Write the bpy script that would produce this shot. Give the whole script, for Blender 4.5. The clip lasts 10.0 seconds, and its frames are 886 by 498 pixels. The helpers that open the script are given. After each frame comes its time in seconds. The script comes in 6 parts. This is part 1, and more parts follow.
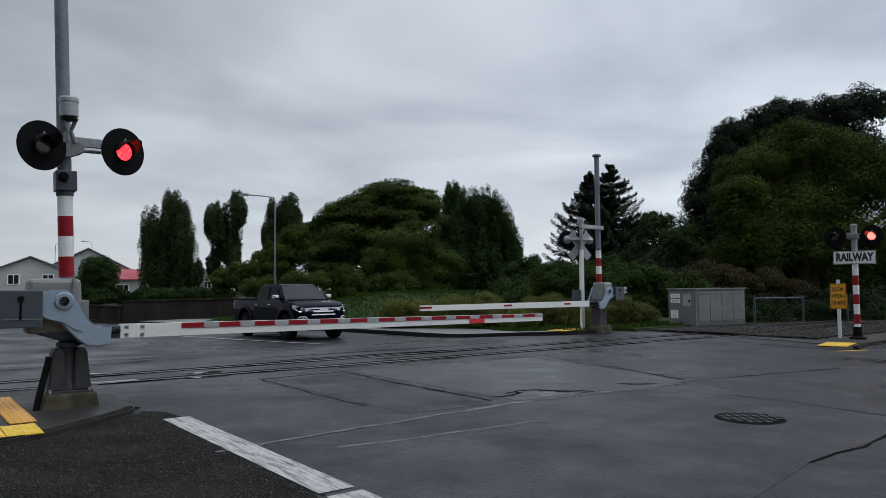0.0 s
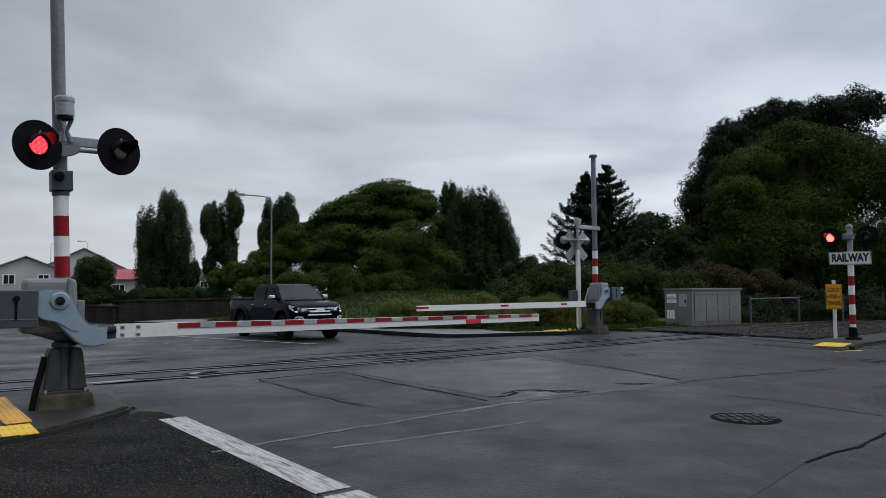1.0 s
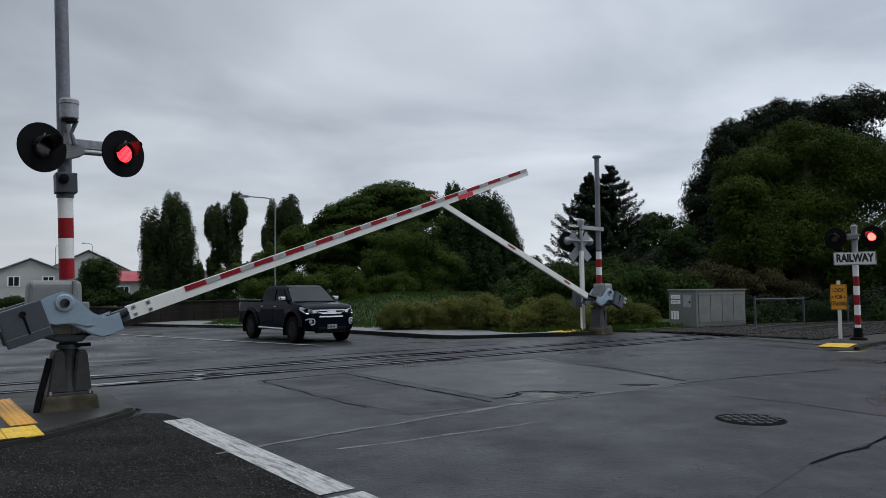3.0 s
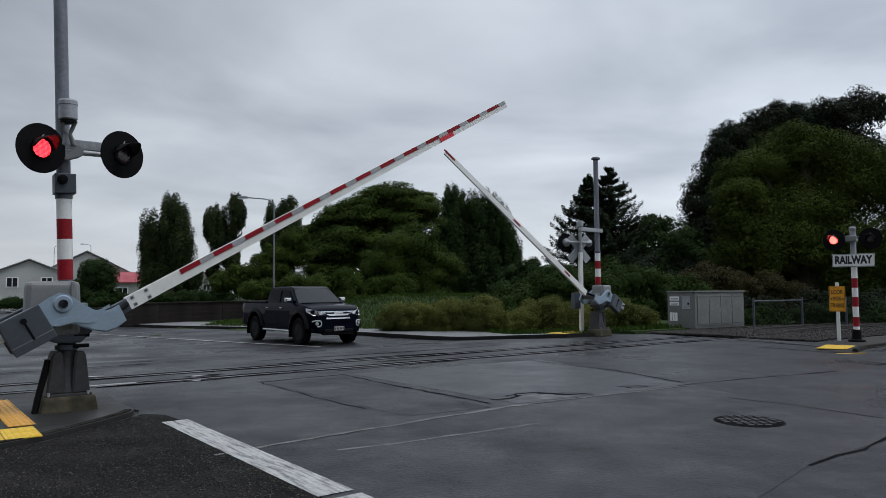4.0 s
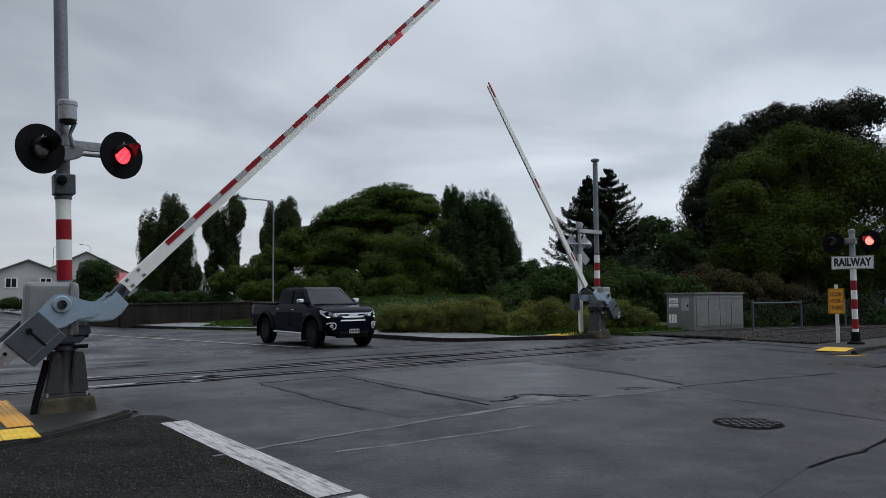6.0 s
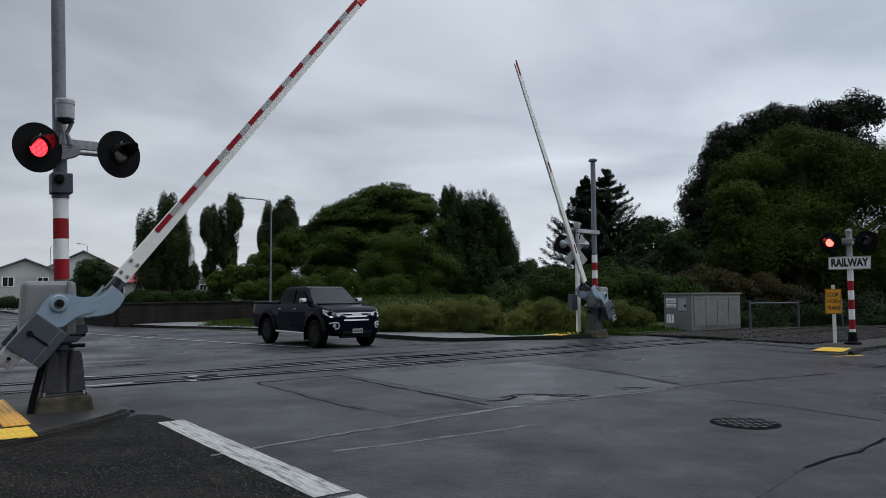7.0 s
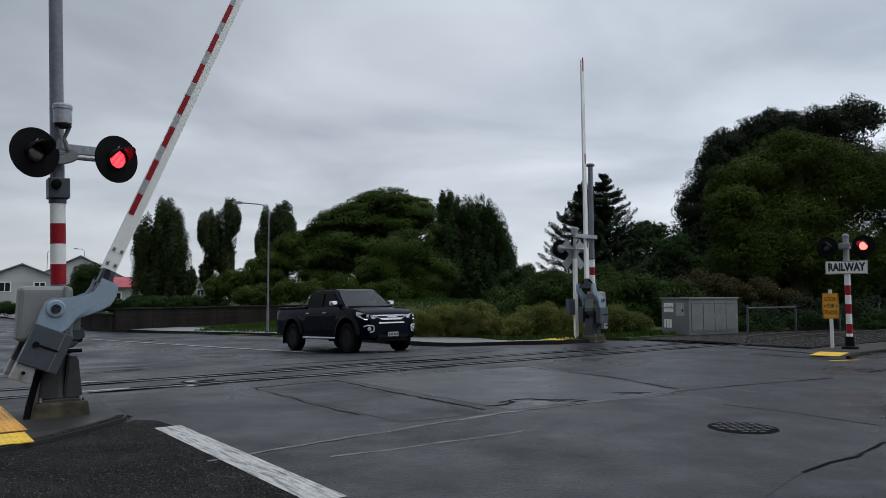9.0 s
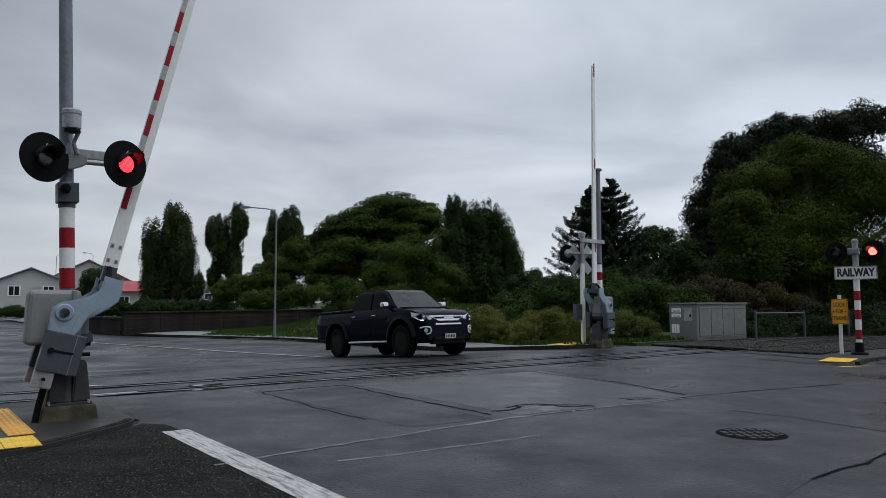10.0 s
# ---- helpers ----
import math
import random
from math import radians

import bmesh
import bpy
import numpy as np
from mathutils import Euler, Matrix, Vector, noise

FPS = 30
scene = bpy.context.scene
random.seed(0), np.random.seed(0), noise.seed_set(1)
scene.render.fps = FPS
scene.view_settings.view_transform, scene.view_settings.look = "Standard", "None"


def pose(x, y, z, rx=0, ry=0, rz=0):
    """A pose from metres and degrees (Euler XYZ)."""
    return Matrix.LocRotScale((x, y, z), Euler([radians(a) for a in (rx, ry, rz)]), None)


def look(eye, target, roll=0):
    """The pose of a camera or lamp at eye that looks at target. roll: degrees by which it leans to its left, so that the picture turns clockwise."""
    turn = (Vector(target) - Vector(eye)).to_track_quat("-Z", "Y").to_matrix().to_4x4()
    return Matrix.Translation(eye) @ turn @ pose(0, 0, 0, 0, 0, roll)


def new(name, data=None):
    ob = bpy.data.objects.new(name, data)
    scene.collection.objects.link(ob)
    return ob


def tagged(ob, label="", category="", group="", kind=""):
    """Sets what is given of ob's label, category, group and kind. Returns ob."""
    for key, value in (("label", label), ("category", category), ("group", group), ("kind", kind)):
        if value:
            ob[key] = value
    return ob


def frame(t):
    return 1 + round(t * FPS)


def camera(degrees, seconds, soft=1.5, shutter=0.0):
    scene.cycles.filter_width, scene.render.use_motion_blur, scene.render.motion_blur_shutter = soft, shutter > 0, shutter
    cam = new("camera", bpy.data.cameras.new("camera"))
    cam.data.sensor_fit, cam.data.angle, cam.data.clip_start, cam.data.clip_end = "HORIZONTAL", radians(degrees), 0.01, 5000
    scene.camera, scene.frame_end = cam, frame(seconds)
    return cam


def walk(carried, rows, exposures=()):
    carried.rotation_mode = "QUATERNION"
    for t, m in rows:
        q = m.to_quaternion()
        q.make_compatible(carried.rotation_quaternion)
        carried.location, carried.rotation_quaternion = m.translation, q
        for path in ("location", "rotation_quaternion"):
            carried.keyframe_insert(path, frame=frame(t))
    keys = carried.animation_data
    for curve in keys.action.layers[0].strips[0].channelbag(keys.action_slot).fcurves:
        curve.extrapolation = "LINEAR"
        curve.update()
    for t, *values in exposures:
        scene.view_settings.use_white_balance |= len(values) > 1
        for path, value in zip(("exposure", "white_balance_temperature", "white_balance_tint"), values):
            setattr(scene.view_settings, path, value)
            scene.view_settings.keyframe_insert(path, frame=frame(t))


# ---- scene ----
cam = camera(63.3, 10.0, 0.6)
EYE = (0.0, 0.0, 1.35)
# seconds, yaw, pitch, roll of a hand-held stand
TURNS = [(0.0, 0.001, 3.158, 0.445), (0.5, -0.197, 3.310, 0.382), (1.0, -0.269, 3.173, 0.408), (1.5, -0.148, 3.167, 0.475),
         (2.0, 0.068, 3.157, 0.507), (2.5, 0.040, 3.218, 0.521), (4.0, -0.067, 3.377, 0.453), (4.5, -0.330, 3.520, 0.350),
         (5.0, -0.187, 3.647, 0.414), (5.5, -0.076, 3.544, 0.379), (7.0, -0.310, 3.465, 0.246), (7.5, -0.304, 3.818, 0.369),
         (8.0, -0.339, 3.926, 0.396), (8.5, -0.628, 3.854, 0.295), (9.0, -0.495, 3.846, 0.286), (9.5, -0.167, 4.030, 0.219),
         (10.0, 0.053, 4.220, 0.165)]
walk(cam, [(t, pose(*EYE, 90 + p, r, y)) for t, y, p, r in TURNS])

# ---- sky and light: a heavy overcast ----
world = bpy.data.worlds.new("overcast")
scene.world = world
world.use_nodes = True
wn, wl = world.node_tree.nodes, world.node_tree.links
wn.clear()
w_out = wn.new("ShaderNodeOutputWorld")
w_bg = wn.new("ShaderNodeBackground")
w_sky = wn.new("ShaderNodeTexSky")
w_sky.sky_type = "NISHITA"
w_sky.sun_disc = False
w_sky.sun_elevation = radians(63)
w_sky.sun_rotation = radians(103)
w_co = wn.new("ShaderNodeTexCoord")
w_sep = wn.new("ShaderNodeSeparateXYZ")
wl.new(w_co.outputs["Generated"], w_sep.inputs[0])
# project the direction on a flat cloud base
w_den = wn.new("ShaderNodeMath"); w_den.operation = "ADD"; w_den.inputs[1].default_value = 0.12
w_abs = wn.new("ShaderNodeMath"); w_abs.operation = "ABSOLUTE"
wl.new(w_sep.outputs["Z"], w_abs.inputs[0]); wl.new(w_abs.outputs[0], w_den.inputs[0])
w_dx = wn.new("ShaderNodeMath"); w_dx.operation = "DIVIDE"
w_dy = wn.new("ShaderNodeMath"); w_dy.operation = "DIVIDE"
wl.new(w_sep.outputs["X"], w_dx.inputs[0]); wl.new(w_den.outputs[0], w_dx.inputs[1])
wl.new(w_sep.outputs["Y"], w_dy.inputs[0]); wl.new(w_den.outputs[0], w_dy.inputs[1])
w_cmb = wn.new("ShaderNodeCombineXYZ")
wl.new(w_dx.outputs[0], w_cmb.inputs[0]); wl.new(w_dy.outputs[0], w_cmb.inputs[1])
w_noise = wn.new("ShaderNodeTexNoise")
w_noise.inputs["Scale"].default_value = 0.85
w_noise.inputs["Detail"].default_value = 5
w_noise.inputs["Roughness"].default_value = 0.46
w_noise.inputs["Distortion"].default_value = 0.35
wl.new(w_cmb.outputs[0], w_noise.inputs["Vector"])
w_ramp = wn.new("ShaderNodeValToRGB")
w_ramp.color_ramp.elements[0].position = 0.32
w_ramp.color_ramp.elements[0].color = (0.40, 0.45, 0.525, 1)
w_ramp.color_ramp.elements[1].position = 0.68
w_ramp.color_ramp.elements[1].color = (0.76, 0.825, 0.91, 1)
wl.new(w_noise.outputs["Fac"], w_ramp.inputs[0])
# brighter low in the sky, as thin cloud far off
w_low = wn.new("ShaderNodeMapRange")
w_low.inputs["From Min"].default_value = 0.02; w_low.inputs["From Max"].default_value = 0.16
w_low.inputs["To Min"].default_value = 0.75; w_low.inputs["To Max"].default_value = 0.0
wl.new(w_sep.outputs["Z"], w_low.inputs["Value"])
w_mixl = wn.new("ShaderNodeMix"); w_mixl.data_type = "RGBA"
w_mixl.inputs[7].default_value = (0.85, 0.90, 0.94, 1)
wl.new(w_low.outputs[0], w_mixl.inputs[0]); wl.new(w_ramp.outputs[0], w_mixl.inputs[6])
w_sc = wn.new("ShaderNodeMix"); w_sc.data_type = "RGBA"; w_sc.blend_type = "MULTIPLY"
w_sc.inputs[0].default_value = 1.0; w_sc.inputs[7].default_value = (0.05, 0.05, 0.05, 1)
wl.new(w_sky.outputs[0], w_sc.inputs[6])
w_mix = wn.new("ShaderNodeMix"); w_mix.data_type = "RGBA"; w_mix.inputs[0].default_value = 0.93
wl.new(w_sc.outputs[2], w_mix.inputs[6]); wl.new(w_mixl.outputs[2], w_mix.inputs[7])
# the cloud is thinner towards the hidden sun
w_side = wn.new("ShaderNodeMapRange")
w_side.inputs["From Min"].default_value = -0.6; w_side.inputs["From Max"].default_value = 0.6
w_side.inputs["To Min"].default_value = 0.74; w_side.inputs["To Max"].default_value = 1.22
wl.new(w_sep.outputs["X"], w_side.inputs["Value"])
w_grad = wn.new("ShaderNodeMix"); w_grad.data_type = "RGBA"; w_grad.blend_type = "MULTIPLY"; w_grad.inputs[0].default_value = 1.0
wl.new(w_mix.outputs[2], w_grad.inputs[6]); wl.new(w_side.outputs[0], w_grad.inputs[7])
# an overcast sky is brightest overhead
w_top = wn.new("ShaderNodeMapRange")
w_top.interpolation_type = "SMOOTHSTEP"
w_top.inputs["From Min"].default_value = 0.36; w_top.inputs["From Max"].default_value = 1.0
w_top.inputs["To Min"].default_value = 1.0; w_top.inputs["To Max"].default_value = 1.9
wl.new(w_sep.outputs["Z"], w_top.inputs["Value"])
w_zen = wn.new("ShaderNodeMix"); w_zen.data_type = "RGBA"; w_zen.blend_type = "MULTIPLY"; w_zen.inputs[0].default_value = 1.0
wl.new(w_grad.outputs[2], w_zen.inputs[6]); wl.new(w_top.outputs[0], w_zen.inputs[7])
wl.new(w_zen.outputs[2], w_bg.inputs["Color"])
w_bg.inputs["Strength"].default_value = 1.0
wl.new(w_bg.outputs[0], w_out.inputs[0])
sun_data = bpy.data.lights.new("sun", "SUN")
sun_data.energy, sun_data.angle, sun_data.color = 0.9, radians(25), (1.0, 0.97, 0.93)
sun = new("sun", sun_data)
sun.matrix_world = look((34, -8, 70), (0, 0, 0))

# ---- materials ----
def mat(name, base, rough=0.6, metal=0.0, dark=None, scale=3.0, fine=40.0, mix=0.5, bump=0.0, rvar=0.15, island=0.0, wear=None, spec=0.5, coat=0.0, obrand=0.0, grain=0.17, streak=None):
    """A surface with blotches at one scale, grain at another, roughness that wanders and a fine bump."""
    m = bpy.data.materials.new(name)
    m.use_nodes = True
    n, l = m.node_tree.nodes, m.node_tree.links
    b = n["Principled BSDF"]
    b.inputs["Metallic"].default_value = metal
    b.inputs["Specular IOR Level"].default_value = spec
    b.inputs["Coat Weight"].default_value = coat
    co = n.new("ShaderNodeTexCoord")
    big = n.new("ShaderNodeTexNoise"); big.inputs["Scale"].default_value = scale; big.inputs["Detail"].default_value = 6
    sm = n.new("ShaderNodeTexNoise"); sm.inputs["Scale"].default_value = fine; sm.inputs["Detail"].default_value = 4
    l.new(co.outputs["Object"], big.inputs["Vector"]); l.new(co.outputs["Object"], sm.inputs["Vector"])
    dark = dark or tuple(c * 0.72 for c in base)
    r1 = n.new("ShaderNodeMapRange"); r1.inputs["From Min"].default_value = 0.35; r1.inputs["From Max"].default_value = 0.65
    l.new(big.outputs["Fac"], r1.inputs["Value"])
    m1 = n.new("ShaderNodeMix"); m1.data_type = "RGBA"
    m1.inputs[6].default_value = (*base, 1); m1.inputs[7].default_value = (*dark, 1)
    f = n.new("ShaderNodeMath"); f.operation = "MULTIPLY"; f.inputs[1].default_value = mix
    l.new(r1.outputs[0], f.inputs[0]); l.new(f.outputs[0], m1.inputs[0])
    g = n.new("ShaderNodeMix"); g.data_type = "RGBA"; g.blend_type = "MULTIPLY"; g.inputs[0].default_value = 1.0
    r2 = n.new("ShaderNodeMapRange"); r2.inputs["From Min"].default_value = 0.3; r2.inputs["From Max"].default_value = 0.7
    r2.inputs["To Min"].default_value = 1 - grain; r2.inputs["To Max"].default_value = 1 + grain
    l.new(sm.outputs["Fac"], r2.inputs["Value"]); l.new(m1.outputs[2], g.inputs[6]); l.new(r2.outputs[0], g.inputs[7])
    last = g.outputs[2]
    if island or obrand:
        src = n.new("ShaderNodeNewGeometry" if island else "ShaderNodeObjectInfo")
        r3 = n.new("ShaderNodeMapRange"); k = island or obrand
        r3.inputs["To Min"].default_value = 1 - k; r3.inputs["To Max"].default_value = 1 + k
        l.new(src.outputs["Random Per Island" if island else "Random"], r3.inputs["Value"])
        g2 = n.new("ShaderNodeMix"); g2.data_type = "RGBA"; g2.blend_type = "MULTIPLY"; g2.inputs[0].default_value = 1.0
        l.new(last, g2.inputs[6]); l.new(r3.outputs[0], g2.inputs[7]); last = g2.outputs[2]
    if wear:
        colour, wscale, lo, hi = wear
        wv = n.new("ShaderNodeTexNoise"); wv.inputs["Scale"].default_value = wscale; wv.inputs["Detail"].default_value = 8; wv.inputs["Roughness"].default_value = 0.65
        if streak is None:
            l.new(co.outputs["Object"], wv.inputs["Vector"])
        else:
            vr = n.new("ShaderNodeVectorRotate"); vr.rotation_type = "Z_AXIS"; vr.inputs["Angle"].default_value = radians(streak[0])
            vm = n.new("ShaderNodeVectorMath"); vm.operation = "MULTIPLY"; vm.inputs[1].default_value = (streak[1], 1, 1)
            l.new(co.outputs["Object"], vr.inputs["Vector"]); l.new(vr.outputs[0], vm.inputs[0]); l.new(vm.outputs[0], wv.inputs["Vector"])
        r4 = n.new("ShaderNodeMapRange"); r4.inputs["From Min"].default_value = lo; r4.inputs["From Max"].default_value = hi
        l.new(wv.outputs["Fac"], r4.inputs["Value"])
        m4 = n.new("ShaderNodeMix"); m4.data_type = "RGBA"; m4.inputs[7].default_value = (*colour, 1)
        l.new(r4.outputs[0], m4.inputs[0]); l.new(last, m4.inputs[6]); last = m4.outputs[2]
    l.new(last, b.inputs["Base Color"])
    r5 = n.new("ShaderNodeMapRange"); r5.inputs["To Min"].default_value = max(0.02, rough - rvar); r5.inputs["To Max"].default_value = min(1, rough + rvar)
    r5.inputs["From Min"].default_value = 0.3; r5.inputs["From Max"].default_value = 0.7
    l.new(big.outputs["Fac"], r5.inputs["Value"]); l.new(r5.outputs[0], b.inputs["Roughness"])
    if bump:
        bp = n.new("ShaderNodeBump"); bp.inputs["Strength"].default_value = bump; bp.inputs["Distance"].default_value = 0.01
        l.new(sm.outputs["Fac"], bp.inputs["Height"]); l.new(bp.outputs[0], b.inputs["Normal"])
    return m


def leaf_mat(name, base, tip):
    """Leaves: colour differs from clump to clump and over the crown, with a little light let through."""
    m = mat(name, base, rough=0.55, dark=tip, scale=0.5, fine=6, mix=0.9, island=0.14, spec=0.02, grain=0.1)
    return m


def glow(name, colour, strength):
    m = bpy.data.materials.new(name)
    m.use_nodes = True
    b = m.node_tree.nodes["Principled BSDF"]
    b.inputs["Base Color"].default_value = (*colour, 1)
    b.inputs["Emission Color"].default_value = (*colour, 1)
    b.inputs["Emission Strength"].default_value = strength
    return m


ASPHALT = mat("asphalt", (0.0165, 0.0172, 0.0212), 0.42, dark=(0.0085, 0.009, 0.0115), scale=0.42, fine=48, mix=1.0, bump=0.8, rvar=0.24, grain=0.9, spec=0.30, wear=((0.036, 0.038, 0.043), 2.4, 0.46, 0.68))
CHIPSEAL = mat("coarse_chipseal", (0.013, 0.0118, 0.0102), 0.75, dark=(0.006, 0.006, 0.006), scale=1.1, fine=70, mix=0.9, bump=1.0, rvar=0.15, grain=0.9, spec=0.08, wear=((0.060, 0.057, 0.050), 38, 0.56, 0.72))
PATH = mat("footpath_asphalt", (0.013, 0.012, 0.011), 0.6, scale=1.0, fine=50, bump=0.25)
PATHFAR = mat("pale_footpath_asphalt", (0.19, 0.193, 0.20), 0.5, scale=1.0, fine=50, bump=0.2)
KERB = mat("kerb_concrete", (0.030, 0.029, 0.025), 0.9, dark=(0.012, 0.012, 0.009), scale=5, fine=30, mix=1.0, bump=0.6, spec=0.1)
GRASS = mat("grass_ground", (0.030, 0.052, 0.011), 0.95, dark=(0.020, 0.034, 0.012), scale=0.5, fine=14, mix=0.9, bump=0.8, spec=0.2)
BLADE = leaf_mat("grass_blades", (0.0381, 0.0680, 0.0129), (0.0245, 0.0435, 0.0095))
EARTH = mat("damp_earth", (0.020, 0.017, 0.014), 0.95, scale=0.8, fine=15, bump=0.6)
BALLAST = mat("ballast_stone", (0.033, 0.030, 0.028), 0.9, island=0.5, scale=6, fine=60, bump=0.3)
RAILSTEEL = mat("rail_steel", (0.16, 0.16, 0.17), 0.45, 0.8, scale=3, fine=40, wear=((0.10, 0.06, 0.04), 4, 0.5, 0.75))
RUST = mat("rusted_rail", (0.020, 0.015, 0.013), 0.8, 0.2, scale=4, fine=50, bump=0.3)
# Glossless black for wet grooves and gutter, their recess shade put into the colour.
GROOVE = mat("wet_shaded_groove", (0.005, 0.005, 0.006), 0.8, scale=3, fine=30, spec=0.0)
# Near-black kerb: wet concrete with the shadow of its face put into the colour.
KERBDARK = mat("wet_shaded_kerb", (0.022, 0.021, 0.020), 0.85, scale=2.5, fine=30, mix=0.9, bump=0.4, spec=0.0)
TAR = mat("tar_seal", (0.006, 0.006, 0.007), 0.8, scale=3, fine=30, spec=0.03)
SEAM = mat("pale_seam", (0.13, 0.13, 0.127), 0.6, scale=3, fine=30, mix=0.9, wear=((0.06, 0.06, 0.063), 4, 0.48, 0.6))
LINEPAINT = mat("worn_white_paint", (0.44, 0.44, 0.43), 0.55, scale=2, fine=30, bump=0.15, wear=((0.06, 0.06, 0.064), 30, 0.46, 0.66), streak=(52.9, 0.12))
FAINTPAINT = mat("faint_white_paint", (0.34, 0.34, 0.335), 0.55, scale=2, fine=30, wear=((0.12, 0.12, 0.125), 5, 0.5, 0.68))
YELLOW = mat("yellow_paving", (0.72, 0.46, 0.035), 0.5, dark=(0.60, 0.38, 0.03), scale=2, fine=30, wear=((0.25, 0.19, 0.06), 6, 0.6, 0.8))
ORANGE = mat("orange_yellow_paint", (0.62, 0.30, 0.03), 0.5, dark=(0.5, 0.25, 0.03), scale=2, fine=30, wear=((0.22, 0.15, 0.06), 6, 0.6, 0.8))
GALV = mat("galvanised_steel", (0.34, 0.355, 0.38), 0.5, 0.35, scale=3, fine=25, mix=0.7)
MASTGREY = mat("weathered_grey_paint", (0.17, 0.18, 0.21), 0.5, 0.2, scale=2, fine=25, mix=0.7)
CASTBLUE = mat("pale_blue_grey_paint", (0.25, 0.325, 0.40), 0.42, dark=(0.22, 0.285, 0.35), scale=3, fine=25, mix=0.5, grain=0.06, wear=((0.12, 0.13, 0.14), 4, 0.68, 0.85))
HOUSING = mat("light_grey_housing", (0.175, 0.183, 0.186), 0.5, dark=(0.19, 0.20, 0.205), scale=3, fine=25, mix=0.6, grain=0.07, wear=((0.13, 0.13, 0.12), 4, 0.64, 0.82))
IRON = mat("dark_grey_iron", (0.060, 0.071, 0.090), 0.5, 0.1, scale=3, fine=30, mix=0.5, bump=0.08, grain=0.08)
PEDESTAL = mat("weathered_aluminium", (0.048, 0.048, 0.051), 0.6, 0.2, dark=(0.024, 0.024, 0.026), scale=3, fine=25, mix=0.9, wear=((0.09, 0.087, 0.078), 3, 0.58, 0.78))
MOSSY = mat("mossy_concrete", (0.075, 0.062, 0.036), 0.9, dark=(0.02, 0.02, 0.01), scale=5, fine=40, mix=0.9, bump=0.6)
BLACK = mat("matt_black", (0.006, 0.006, 0.007), 0.7, scale=4, fine=30, spec=0.08)
HOODMAT = mat("black_hood_paint", (0.035, 0.034, 0.035), 0.4, scale=4, fine=30)
WHITE = mat("white_paint", (0.74, 0.75, 0.72), 0.5, dark=(0.68, 0.68, 0.65), scale=2, fine=20, mix=0.5, grain=0.05, wear=((0.52, 0.51, 0.46), 5, 0.66, 0.9))
RED = mat("red_reflective", (0.27, 0.012, 0.020), 0.5, scale=4, fine=40, spec=0.2)
REDBRIGHT = mat("bright_red_reflector", (0.62, 0.02, 0.035), 0.35, scale=4, fine=40)
GREYTAPE = mat("grey_reflective", (0.36, 0.37, 0.38), 0.4, scale=4, fine=40)
SIGNWHITE = mat("sign_white", (0.76, 0.77, 0.76), 0.4, scale=3, fine=30, mix=0.12, grain=0.05)
SIGNYELLOW = mat("sign_yellow", (0.78, 0.35, 0.015), 0.45, dark=(0.70, 0.30, 0.015), scale=3, fine=30, mix=0.5)
LETTER = mat("letter_black", (0.015, 0.015, 0.017), 0.5, scale=4, fine=30)
LEDBRIGHT = glow("bright_red_lens", (1.0, 0.10, 0.07), 6.0)
LEDRED = glow("lit_red_leds", (1.0, 0.05, 0.07), 3.5)
LENSOFF = mat("dark_red_lens", (0.040, 0.024, 0.026), 0.22, scale=4, fine=60)
CABINET = mat("cabinet_grey", (0.155, 0.16, 0.155), 0.5, 0.1, dark=(0.12, 0.125, 0.115), scale=2, fine=20, mix=0.7)
BARK = mat("bark", (0.075, 0.06, 0.045), 0.9, scale=3, fine=20, bump=0.8)
WALLDARK = mat("dark_wet_block_wall", (0.020, 0.016, 0.014), 0.8, dark=(0.012, 0.010, 0.009), scale=1.2, fine=25, mix=0.9, bump=0.4, obrand=0.12, spec=0.15)
# ---- building helpers ----
U = Vector((math.cos(radians(35.6)), math.sin(radians(35.6)), 0))
N = Vector((-U.y, U.x, 0))


def fall(x, y):
    """The height of the ground: level over the crossing, a low fall beyond the rails."""
    s = N.x * x + N.y * y
    k = min(1.0, max(0.0, (s - 14.3) / 5.0))
    return -0.215 * k * k * (3 - 2 * k)


def link(name, bm, material, parent=None, label="", smooth=False):
    me = bpy.data.meshes.new(name)
    bm.normal_update()
    bm.to_mesh(me)
    bm.free()
    for m in (material if isinstance(material, (list, tuple)) else [material]):
        me.materials.append(m)
    if smooth:
        for p in me.polygons:
            p.use_smooth = True
    ob = new(name, me)
    if parent:
        ob.parent = parent
    if label:
        tagged(ob, label)
    return ob


part = link


def thing(name, m, label, category, group="", kind=""):
    ob = new(name)
    ob.empty_display_size = 0.2
    ob.matrix_world = m
    return tagged(ob, label, category, group, kind)


def box(bm, x0, x1, y0, y1, z0, z1, bevel=0.0, taper=0.0, seg=2):
    """A block, bevelled; taper shrinks its top."""
    cx, cy = (x0 + x1) / 2, (y0 + y1) / 2
    vs = []
    for z, k in ((z0, 1), (z1, 1 - taper)):
        for x, y in ((x0, y0), (x1, y0), (x1, y1), (x0, y1)):
            vs.append(bm.verts.new((cx + (x - cx) * k, cy + (y - cy) * k, z)))
    fs = [(3, 2, 1, 0), (4, 5, 6, 7), (0, 1, 5, 4), (1, 2, 6, 5), (2, 3, 7, 6), (3, 0, 4, 7)]
    faces = [bm.faces.new([vs[i] for i in f]) for f in fs]
    if bevel:
        edges = {e for f in faces for e in f.edges}
        bmesh.ops.bevel(bm, geom=list(edges), offset=bevel, segments=seg, affect="EDGES", profile=0.6)
    return bm


